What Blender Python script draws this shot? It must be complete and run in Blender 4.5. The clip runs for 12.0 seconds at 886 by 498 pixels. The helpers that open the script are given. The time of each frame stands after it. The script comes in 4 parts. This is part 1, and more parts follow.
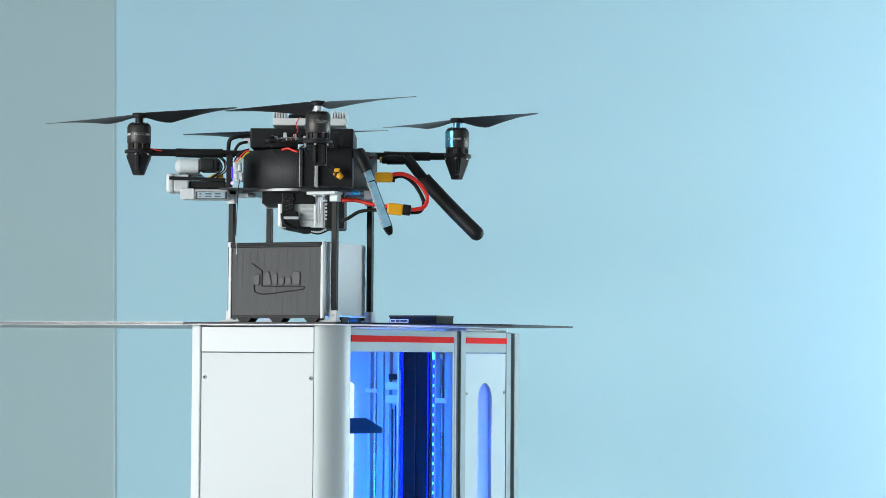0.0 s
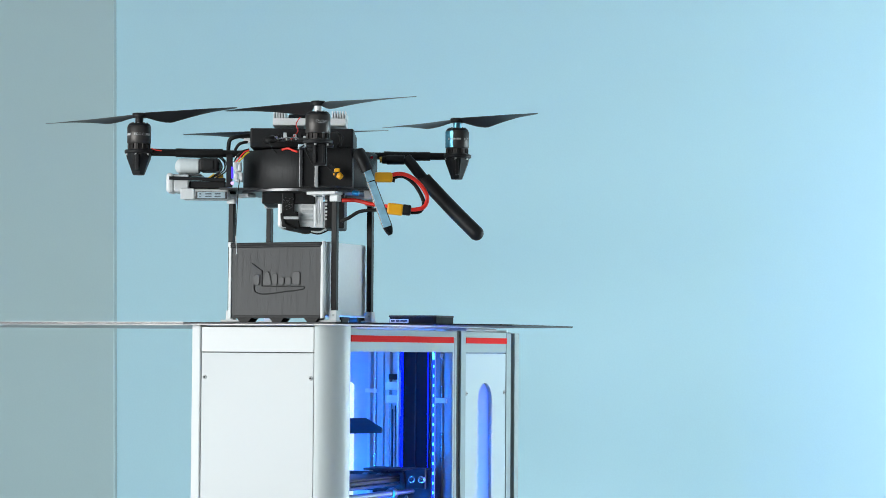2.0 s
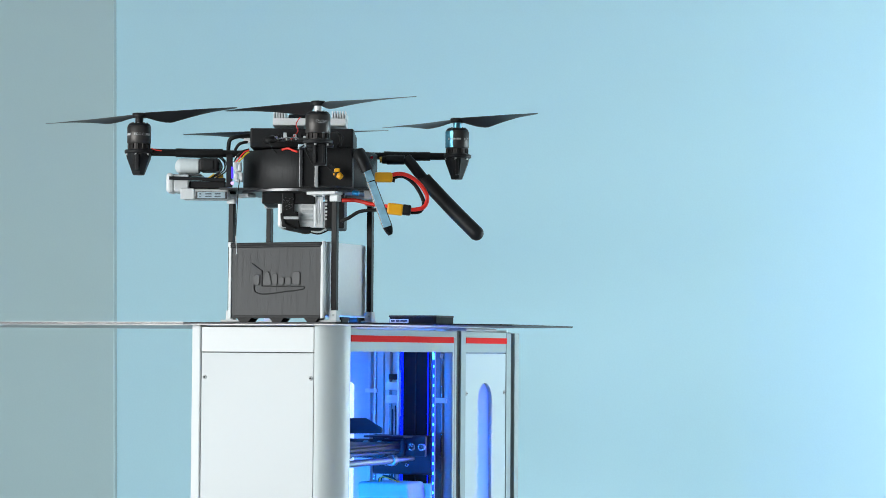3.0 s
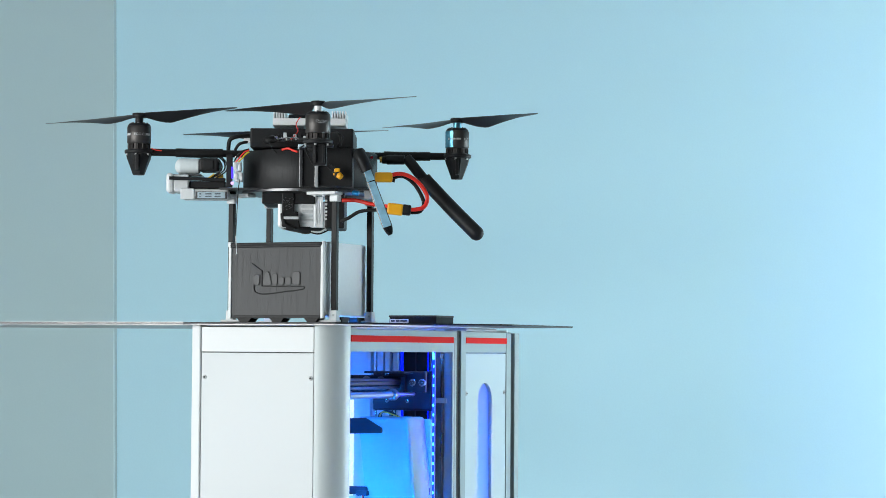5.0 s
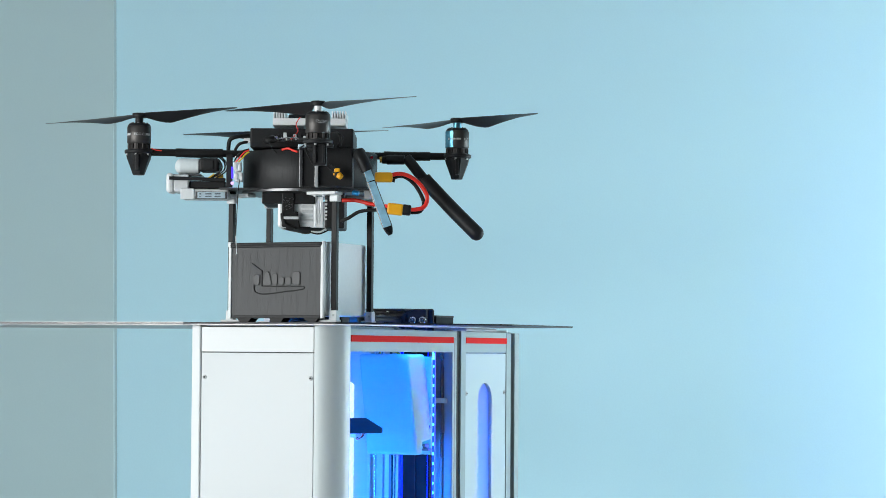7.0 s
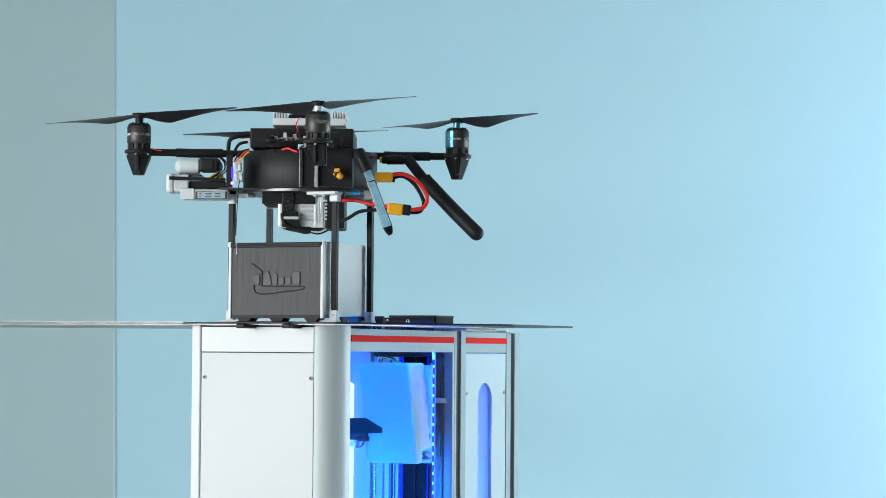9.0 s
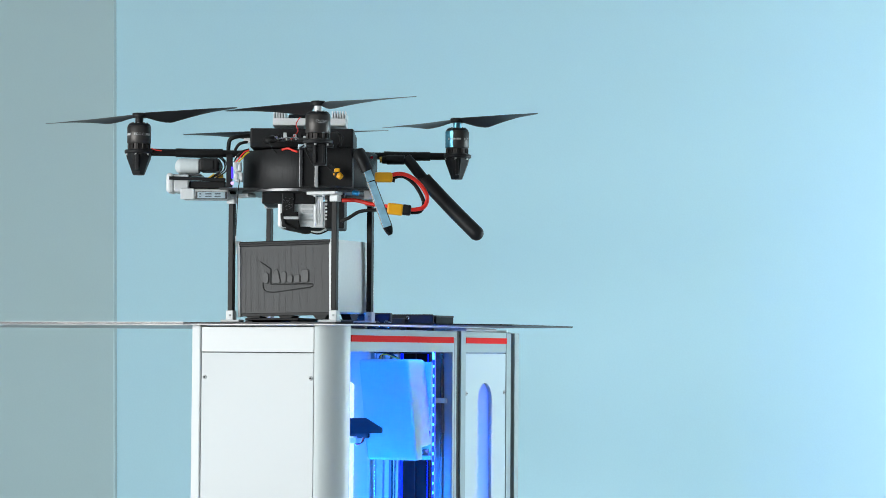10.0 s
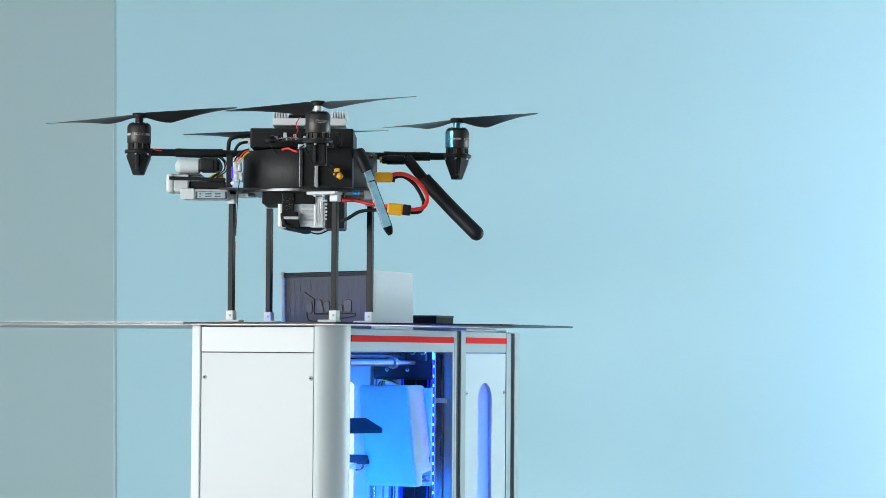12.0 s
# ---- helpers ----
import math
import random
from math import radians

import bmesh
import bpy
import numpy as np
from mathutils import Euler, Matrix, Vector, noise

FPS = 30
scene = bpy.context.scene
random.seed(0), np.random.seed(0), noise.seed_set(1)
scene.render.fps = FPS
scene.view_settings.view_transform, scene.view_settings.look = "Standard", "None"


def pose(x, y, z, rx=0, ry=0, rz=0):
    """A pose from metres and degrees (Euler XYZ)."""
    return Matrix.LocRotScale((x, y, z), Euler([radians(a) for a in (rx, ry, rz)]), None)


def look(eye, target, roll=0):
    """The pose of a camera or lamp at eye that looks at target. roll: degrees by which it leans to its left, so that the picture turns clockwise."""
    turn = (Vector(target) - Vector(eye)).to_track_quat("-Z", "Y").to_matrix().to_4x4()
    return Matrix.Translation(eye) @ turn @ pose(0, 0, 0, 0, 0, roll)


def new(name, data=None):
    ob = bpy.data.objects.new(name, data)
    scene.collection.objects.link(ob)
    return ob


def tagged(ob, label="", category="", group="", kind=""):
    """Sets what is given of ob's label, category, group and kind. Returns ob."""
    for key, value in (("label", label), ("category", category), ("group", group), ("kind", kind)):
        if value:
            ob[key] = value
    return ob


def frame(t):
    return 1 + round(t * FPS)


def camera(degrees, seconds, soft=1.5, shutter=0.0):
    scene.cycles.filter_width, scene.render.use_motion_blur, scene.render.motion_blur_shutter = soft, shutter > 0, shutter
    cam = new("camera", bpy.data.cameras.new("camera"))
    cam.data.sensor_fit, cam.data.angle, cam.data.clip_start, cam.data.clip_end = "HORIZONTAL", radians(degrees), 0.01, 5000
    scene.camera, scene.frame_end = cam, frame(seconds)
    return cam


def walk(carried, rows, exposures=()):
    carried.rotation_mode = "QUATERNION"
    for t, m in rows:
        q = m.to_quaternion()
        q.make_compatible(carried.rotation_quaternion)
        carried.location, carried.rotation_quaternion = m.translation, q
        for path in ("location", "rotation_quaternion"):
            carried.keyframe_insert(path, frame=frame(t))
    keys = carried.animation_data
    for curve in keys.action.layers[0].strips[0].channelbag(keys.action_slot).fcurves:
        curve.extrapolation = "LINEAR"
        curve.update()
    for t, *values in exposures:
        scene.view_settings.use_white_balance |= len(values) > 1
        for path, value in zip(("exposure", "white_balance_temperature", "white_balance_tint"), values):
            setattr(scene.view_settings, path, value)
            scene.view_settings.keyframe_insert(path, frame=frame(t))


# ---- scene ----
YAW = 24.0          # the camera looks along the station's long side, turned by this
DECK = 1.2          # height of the deck's top over the floor
EYE = (2.4387, -4.8910, DECK - 0.0672)
PITCH, ROLL = 2.495, 0.39


def ahead(distance, tilt=PITCH):
    a = radians(YAW)
    return (EYE[0] - math.sin(a) * distance, EYE[1] + math.cos(a) * distance, EYE[2] + math.tan(radians(tilt)) * distance)


cam = camera(21.15, 12.0, soft=0.45)
view = look(EYE, ahead(5.0), ROLL)
walk(cam, [(0.0, view), (12.0, view)], [(0.0, 0.0), (12.0, 0.0)])

# ---- light ----
world = bpy.data.worlds.new("daylight")
scene.world = world
world.use_nodes = True
wn = world.node_tree.nodes
sky = wn.new("ShaderNodeTexSky")
sky.sky_type, sky.sun_disc = "NISHITA", False
sky.sun_elevation, sky.sun_rotation = radians(42), radians(200)
wn["Background"].inputs["Strength"].default_value = 0.12
world.node_tree.links.new(sky.outputs["Color"], wn["Background"].inputs["Color"])

ROOM = pose(EYE[0], EYE[1], 0, 0, 0, YAW)      # x across the view, y away from the camera, z up


def window_light(name, at, target, width, height, watts, colour):
    lamp = bpy.data.lights.new(name, "AREA")
    lamp.shape, lamp.size, lamp.size_y, lamp.energy, lamp.color = "RECTANGLE", width, height, watts, colour
    ob = new(name, lamp)
    ob.matrix_world = ROOM @ look(at, target)
    return ob


window_light("window_light_left", (-3.9, 2.4, 1.30), (-0.4, 5.2, 1.30), 3.2, 2.0, 179.0, (0.95, 0.99, 1.0))
window_light("window_light_right", (4.6, 6.8, 0.92), (2.8, 8.6, 0.6), 1.9, 1.7, 202.0, (0.84, 0.95, 1.0))


# ---- materials ----
def material(name, colour, rough=0.5, metal=0.0, vary=0.12, grain=60.0, bump=0.05, coat=0.0, stretch=(1, 1, 1), through_light=0.0, large=4.0, shine=0.5):
    """A surface with fine grain, larger blotches and a slight relief."""
    m = bpy.data.materials.new(name)
    m.use_nodes = True
    n, l = m.node_tree.nodes, m.node_tree.links
    b = n["Principled BSDF"]
    co, mp = n.new("ShaderNodeTexCoord"), n.new("ShaderNodeMapping")
    mp.inputs["Scale"].default_value = stretch
    l.new(co.outputs["Object"], mp.inputs["Vector"])
    fine, wide = n.new("ShaderNodeTexNoise"), n.new("ShaderNodeTexNoise")
    fine.inputs["Scale"].default_value, fine.inputs["Detail"].default_value = grain, 4
    wide.inputs["Scale"].default_value, wide.inputs["Detail"].default_value = large, 3
    l.new(mp.outputs["Vector"], fine.inputs["Vector"])
    l.new(co.outputs["Object"], wide.inputs["Vector"])
    both = n.new("ShaderNodeMath")
    both.operation = "MULTIPLY_ADD"
    l.new(wide.outputs["Fac"], both.inputs[0])
    both.inputs[1].default_value = 0.6
    l.new(fine.outputs["Fac"], both.inputs[2])
    ramp = n.new("ShaderNodeMapRange")
    ramp.inputs["From Min"].default_value, ramp.inputs["From Max"].default_value = 0.45, 1.15
    ramp.inputs["To Min"].default_value, ramp.inputs["To Max"].default_value = 1 - vary, 1 + vary
    l.new(both.outputs[0], ramp.inputs["Value"])
    tint = n.new("ShaderNodeVectorMath")
    tint.operation = "SCALE"
    tint.inputs[0].default_value = colour
    l.new(ramp.outputs["Result"], tint.inputs["Scale"])
    l.new(tint.outputs["Vector"], b.inputs["Base Color"])
    rr = n.new("ShaderNodeMapRange")
    rr.inputs["To Min"].default_value, rr.inputs["To Max"].default_value = max(0.03, rough - 0.08), min(1, rough + 0.08)
    l.new(wide.outputs["Fac"], rr.inputs["Value"])
    l.new(rr.outputs["Result"], b.inputs["Roughness"])
    b.inputs["Metallic"].default_value, b.inputs["Coat Weight"].default_value = metal, coat
    b.inputs["Specular IOR Level"].default_value = shine
    if bump:
        bp = n.new("ShaderNodeBump")
        bp.inputs["Strength"].default_value, bp.inputs["Distance"].default_value = bump, 0.002
        l.new(fine.outputs["Fac"], bp.inputs["Height"])
        l.new(bp.outputs["Normal"], b.inputs["Normal"])
    if through_light:
        b.inputs["Subsurface Weight"].default_value = through_light
        b.inputs["Subsurface Radius"].default_value = (0.02, 0.02, 0.02)
    return m


def glow(name, colour, strength):
    m = bpy.data.materials.new(name)
    m.use_nodes = True
    b = m.node_tree.nodes["Principled BSDF"]
    b.inputs["Base Color"].default_value = (*colour, 1)
    b.inputs["Emission Color"].default_value = (*colour, 1)
    b.inputs["Emission Strength"].default_value = strength
    return m


M = dict(
    wall_blue=material("wall_paint_blue", (0.515, 0.77, 0.85), 0.75, vary=0.02, grain=160, bump=0.08, large=0.6),
    wall_grey=material("wall_paint_grey", (0.47, 0.61, 0.62), 0.8, vary=0.02, grain=160, bump=0.08, large=0.6),
    room_white=material("room_paint", (0.40, 0.42, 0.43), 0.8, vary=0.03, grain=90, large=0.5),
    floor=material("floor_vinyl", (0.56, 0.58, 0.59), 0.45, vary=0.08, grain=40, large=1.2),
    deck=material("deck_plate", (0.022, 0.024, 0.027), 0.4, shine=0.2, vary=0.2, grain=120, bump=0.02),
    deck_edge=material("deck_edge_trim", (0.40, 0.39, 0.39), 0.35, metal=0.5, vary=0.15, grain=400),
    coat_white=material("powder_coat_white", (0.83, 0.85, 0.85), 0.42, vary=0.02, grain=700, bump=0.03),
    aluminium=material("anodised_aluminium", (0.58, 0.63, 0.63), 0.5, metal=0.2, shine=0.3, vary=0.05, grain=300, bump=0.02, stretch=(8, 8, 0.3)),
    # the same aluminium on the less lit side, its shade put into the colour
    aluminium_shaded=material("aluminium_shaded", (0.33, 0.39, 0.39), 0.5, metal=0.15, vary=0.05, grain=300, bump=0.02, stretch=(8, 8, 0.3), shine=0.3),
    panel=material("panel_light_grey", (0.52, 0.605, 0.625), 0.5, vary=0.02, grain=600, bump=0.03),
    red=material("red_band", (0.82, 0.028, 0.024), 0.7, shine=0.06, vary=0.06, grain=200),
    gap=material("dark_seal", (0.03, 0.035, 0.035), 0.7),
    steel=material("bright_steel", (0.66, 0.67, 0.68), 0.22, metal=1.0, vary=0.08, grain=200),
    steel_dark=material("dark_steel", (0.16, 0.16, 0.165), 0.35, metal=0.9, vary=0.15, grain=200),
    inner=material("inner_sheet", (0.50, 0.56, 0.60), 0.5, vary=0.03, grain=200),
    black=material("black_plastic", (0.013, 0.013, 0.014), 0.5, shine=0.32, vary=0.25, grain=220, bump=0.06),
    print_black=material("printed_black", (0.017, 0.017, 0.018), 0.5, shine=0.35, vary=0.3, grain=900, bump=0.25, stretch=(1, 1, 0.02)),
    carbon=material("carbon_tube", (0.014, 0.0135, 0.0135), 0.45, shine=0.2, vary=0.3, grain=500, bump=0.05),
    blade=material("carbon_blade", (0.022, 0.023, 0.025), 0.33, vary=0.2, grain=400, bump=0.02),
    rubber=material("rubber_black", (0.009, 0.009, 0.009), 0.55, shine=0.35, vary=0.2),
    motor=material("motor_shell", (0.085, 0.079, 0.075), 0.42, metal=0.65, vary=0.15, grain=300, stretch=(1, 1, 10)),
    white=material("white_plastic", (0.78, 0.80, 0.80), 0.4, vary=0.04, grain=200, bump=0.03),
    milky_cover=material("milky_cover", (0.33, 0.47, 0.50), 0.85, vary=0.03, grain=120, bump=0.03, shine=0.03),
    milky=material("milky_plastic", (0.76, 0.82, 0.83), 0.5, vary=0.03, grain=120, bump=0.03, through_light=0.35),
    foil=material("silver_foil", (0.94, 0.95, 0.95), 0.3, metal=0.1, vary=0.12, grain=45, bump=0.9),
    silver=material("silver_paint", (0.80, 0.82, 0.82), 0.32, metal=0.25, vary=0.05, grain=300),
    yellow=material("yellow_connector", (1.0, 0.46, 0.012), 0.4, vary=0.06),
    red_wire=material("red_silicone", (0.92, 0.028, 0.014), 0.38, vary=0.05),
    yellow_wire=material("yellow_wire", (0.75, 0.5, 0.02), 0.4),
    blue=material("blue_anodised", (0.02, 0.25, 0.55), 0.3, metal=0.5),
    gold=material("gold_plug", (0.8, 0.5, 0.12), 0.25, metal=1.0),
    emblem=material("emblem_grey", (0.046, 0.046, 0.048), 0.45, vary=0.2, grain=300),
    red_lens=material("red_lens", (0.25, 0.01, 0.02), 0.2),
    stator=material("stator_dark", (0.03, 0.026, 0.024), 0.45, metal=0.4),
    logo=material("logo_dark", (0.006, 0.006, 0.007), 0.6),
    label=material("label_paper", (0.7, 0.72, 0.75), 0.6),
    ink=material("label_ink", (0.03, 0.04, 0.07), 0.6),
    panel_white=material("powder_coat_grey_white", (0.73, 0.76, 0.765), 0.45, vary=0.02, grain=700, bump=0.03),
    # blue reflection on dark motor parts, put into the colour
    sheen_blue=material("blue_sheen", (0.15, 0.47, 0.64), 0.28, metal=0.6, vary=0.3, grain=90),
    print_pale=material("pale_print", (0.6, 0.6, 0.6), 0.6),
    gloss_black=material("gloss_black", (0.012, 0.013, 0.015), 0.12, vary=0.1, bump=0.0),
    blue_grey=material("blue_grey_window", (0.50, 0.62, 0.68), 0.2, vary=0.1),
    yellow_dull=material("dull_yellow", (0.55, 0.33, 0.03), 0.5),
    # emission stands in for the bright view through a slot, no lamp
    slot_white=glow("slot_white", (0.75, 0.85, 1.0), 0.9),
    screw_steel=material("screw_steel", (0.56, 0.57, 0.57), 0.4, metal=0.5),
    led_soft=glow("led_blue_soft", (0.03, 0.16, 1.0), 300.0),
    led_band=glow("led_band", (0.0, 0.0016, 1.0), 45.0),
    led_dim=glow("led_dim", (0.0, 0.12, 1.0), 60.0),
    led=glow("led_blue", (0.003, 0.18, 1.0), 165.0),
    led_dot=glow("led_dot", (0.02, 0.20, 1.0), 18.0),
    # not a lamp: weak emission for blue light caught by the cover's edges
    lit_edge=glow("lit_edge", (0.0, 0.008, 1.0), 1.1),
    dark_sheet=material("dark_anodised_sheet", (0.20, 0.205, 0.22), 0.45, metal=0.3, vary=0.08, grain=300, stretch=(8, 8, 0.3)),
    rod_steel=material("rod_steel", (0.22, 0.22, 0.23), 0.3, metal=0.9, vary=0.1, grain=200),
    sink_white=material("bright_aluminium", (0.93, 0.94, 0.94), 0.35, metal=0.0, vary=0.04, grain=300),
    matt_black=material("matt_black_sheet", (0.0045, 0.0048, 0.0050), 0.6, shine=0.15, vary=0.15, grain=200),
    # shade at the pier's edge, as a greyer wall colour
    shade_line=material("wall_shade_line", (0.39, 0.53, 0.56), 0.8, vary=0.05),
    # window glare on the black paddle, given as a colour
    pale_glare=material("pale_blue_glare", (0.42, 0.74, 0.92), 0.25, metal=0.1, vary=0.25, grain=60),
    # near-black colour for the shade inside small recesses
    recess_shade=material("dark_recess_shade", (0.02, 0.02, 0.022), 0.6),
    led_purple=glow("status_led", (0.03, 0.01, 1.0), 3.0),
    led_pink=glow("status_led_pink", (0.75, 0.45, 0.95), 1.0),
)


# ribbed front of the carried box: fine upright lines
def ribbed():
    m = material("ribbed_grey_front", (0.056, 0.056, 0.058), 0.5, vary=0.16, grain=1400, stretch=(1, 1, 0.01), bump=0.0)
    n, l = m.node_tree.nodes, m.node_tree.links
    co, mp = n.new("ShaderNodeTexCoord"), n.new("ShaderNodeMapping")
    mp.inputs["Scale"].default_value = (1.0, 1.0, 0.004)
    l.new(co.outputs["Object"], mp.inputs["Vector"])
    t = n.new("ShaderNodeTexNoise")
    t.inputs["Scale"].default_value, t.inputs["Detail"].default_value = 950, 2
    l.new(mp.outputs["Vector"], t.inputs["Vector"])
    bp = n.new("ShaderNodeBump")
    bp.inputs["Strength"].default_value, bp.inputs["Distance"].default_value = 0.45, 0.001
    l.new(t.outputs["Fac"], bp.inputs["Height"])
    l.new(bp.outputs["Normal"], n["Principled BSDF"].inputs["Normal"])
    return m


M["ribbed"] = ribbed()


def glowing_through(mat, radius):
    """Thick milky plastic: light spreads inside it."""
    b = mat.node_tree.nodes["Principled BSDF"]
    b.inputs["Subsurface Weight"].default_value = 1.0
    b.inputs["Subsurface Scale"].default_value = 1.0
    b.inputs["Subsurface Radius"].default_value = radius


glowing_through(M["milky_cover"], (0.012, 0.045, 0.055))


def frosted():
    """A sheet that scatters light on both sides."""
    m = material("frosted_sheet", (0.40, 0.44, 0.46), 0.6, vary=0.02, bump=0.0)
    n, l = m.node_tree.nodes, m.node_tree.links
    t, mix = n.new("ShaderNodeBsdfTranslucent"), n.new("ShaderNodeMixShader")
    t.inputs["Color"].default_value = (0.75, 0.8, 0.85, 1)
    mix.inputs["Fac"].default_value = 0.65
    l.new(n["Principled BSDF"].outputs[0], mix.inputs[1])
    l.new(t.outputs[0], mix.inputs[2])
    l.new(mix.outputs[0], n["Material Output"].inputs["Surface"])
    return m


M["frosted"] = frosted()


def translucent():
    """Milky plastic that lets daylight through its walls."""
    m = material("translucent_plastic", (0.88, 0.91, 0.91), 0.5, vary=0.03, grain=120, bump=0.03)
    n, l = m.node_tree.nodes, m.node_tree.links
    t, mix = n.new("ShaderNodeBsdfTranslucent"), n.new("ShaderNodeMixShader")
    t.inputs["Color"].default_value = (0.86, 0.92, 0.94, 1)
    mix.inputs["Fac"].default_value = 0.12
    l.new(n["Principled BSDF"].outputs[0], mix.inputs[1])
    l.new(t.outputs[0], mix.inputs[2])
    l.new(mix.outputs[0], n["Material Output"].inputs["Surface"])
    return m


M["translucent"] = translucent()


# ---- mesh helpers ----
def box(bm, lo, hi, bevel=0.0, turn=None):
    lo, hi = Vector(lo), Vector(hi)
    made = bmesh.ops.create_cube(bm, size=1.0)["verts"]
    size, mid = hi - lo, (lo + hi) / 2
    for v in made:
        v.co = Vector((v.co.x * size.x, v.co.y * size.y, v.co.z * size.z))
    if bevel:
        edges = list({e for v in made for e in v.link_edges})
        made = list({v for f in bmesh.ops.bevel(bm, geom=edges, offset=min(bevel, min(size) * 0.45), segments=2, affect="EDGES", profile=0.5)["faces"] for v in f.verts} | {v for v in made if v.is_valid})
    for v in made:
        v.co = (turn @ v.co if turn else v.co) + mid
    return bm


def cyl(bm, p0, p1, r0, r1=None, seg=24, bevel=0.0):
    p0, p1 = Vector(p0), Vector(p1)
    r1 = r0 if r1 is None else r1
    q = (p1 - p0).to_track_quat("Z", "Y").to_matrix()
    h = (p1 - p0).length
    rings = [(0, r0), (h, r1)] if not bevel else [(0, r0 - bevel), (bevel, r0), (h - bevel, r1), (h, r1 - bevel)]
    loops = []
    for z, r in rings:
        loops.append([bm.verts.new(p0 + q @ Vector((r * math.cos(2 * math.pi * i / seg), r * math.sin(2 * math.pi * i / seg), z))) for i in range(seg)])
    for a, b in zip(loops, loops[1:]):
        for i in range(seg):
            bm.faces.new((a[i], a[(i + 1) % seg], b[(i + 1) % seg], b[i])).smooth = True
    bm.faces.new(loops[0][::-1])
    bm.faces.new(loops[-1])
    return bm


def lathe(bm, at, axis, profile, seg=24):
    """A closed profile of (radius, height) turned round an axis."""
    at = Vector(at)
    q = Vector(axis).to_track_quat("Z", "Y").to_matrix()
    loops = []
    for rad, h in profile:
        loops.append([bm.verts.new(at + q @ Vector((rad * math.cos(2 * math.pi * i / seg), rad * math.sin(2 * math.pi * i / seg), h))) for i in range(seg)])
    for a, b in zip(loops, loops[1:]):
        for i in range(seg):
            bm.faces.new((a[i], a[(i + 1) % seg], b[(i + 1) % seg], b[i])).smooth = True
    bm.faces.new(loops[0][::-1])
    bm.faces.new(loops[-1])
    return bm


def tube(bm, points, r, seg=10, steps=6, tail=None):
    """A round cable through points (smoothed)."""
    pts = [Vector(p) for p in points]
    path = []
    for i in range(len(pts) - 1):
        p0, p1, p2, p3 = pts[max(i - 1, 0)], pts[i], pts[i + 1], pts[min(i + 2, len(pts) - 1)]
        for k in range(steps):
            t = k / steps
            path.append(0.5 * (2 * p1 + (p2 - p0) * t + (2 * p0 - 5 * p1 + 4 * p2 - p3) * t * t + (3 * p1 - p0 - 3 * p2 + p3) * t ** 3))
    path.append(pts[-1])
    last, loops = None, []
    up = Vector((0.123, 0.456, 0.88)).normalized()
    for i, p in enumerate(path):
        d = (path[min(i + 1, len(path) - 1)] - path[max(i - 1, 0)]).normalized()
        x = up.cross(d).normalized()
        y = d.cross(x)
        up = y if last is not None else y
        last = d
        rad = r if tail is None else r + (tail - r) * i / (len(path) - 1)
        loops.append([bm.verts.new(p + rad * (x * math.cos(2 * math.pi * k / seg) + y * math.sin(2 * math.pi * k / seg))) for k in range(seg)])
    for a, b in zip(loops, loops[1:]):
        for i in range(seg):
            bm.faces.new((a[i], a[(i + 1) % seg], b[(i + 1) % seg], b[i])).smooth = True
    bm.faces.new(loops[0][::-1])
    bm.faces.new(loops[-1])
    return bm


def prism(bm, outline, axis, lo, hi):
    """An outline of (u, v) swept along an axis from lo to hi."""
    def at(u, v, w):
        return {"x": (w, u, v), "y": (u, w, v), "z": (u, v, w)}[axis]
    a = [bm.verts.new(at(u, v, lo)) for u, v in outline]
    b = [bm.verts.new(at(u, v, hi)) for u, v in outline]
    k = len(a)
    for i in range(k):
        bm.faces.new((a[i], a[(i + 1) % k], b[(i + 1) % k], b[i]))
    bm.faces.new(a[::-1])
    bm.faces.new(b)
    return bm


def mesh_of(name, bm, mat):
    bmesh.ops.recalc_face_normals(bm, faces=bm.faces)
    for e in bm.edges:
        if len(e.link_faces) == 2 and e.calc_face_angle() > radians(48):
            e.smooth = False
    me = bpy.data.meshes.new(name)
    bm.to_mesh(me)
    bm.free()
    me.materials.append(mat)
    return me


def part(name, bm, mat, parent, label=""):
    ob = new(name, mesh_of(name, bm, mat))
    ob.parent = parent
    return tagged(ob, label)


def solid(name, bm, mat, label="", category="", group="", kind=""):
    return tagged(new(name, mesh_of(name, bm, mat)), label, category, group, kind)


def thing(name, m, label, category, group=""):
    ob = new(name)
    ob.empty_display_size = 0.05
    ob.matrix_world = m
    return tagged(ob, label, category, group)


def B():
    return bmesh.new()


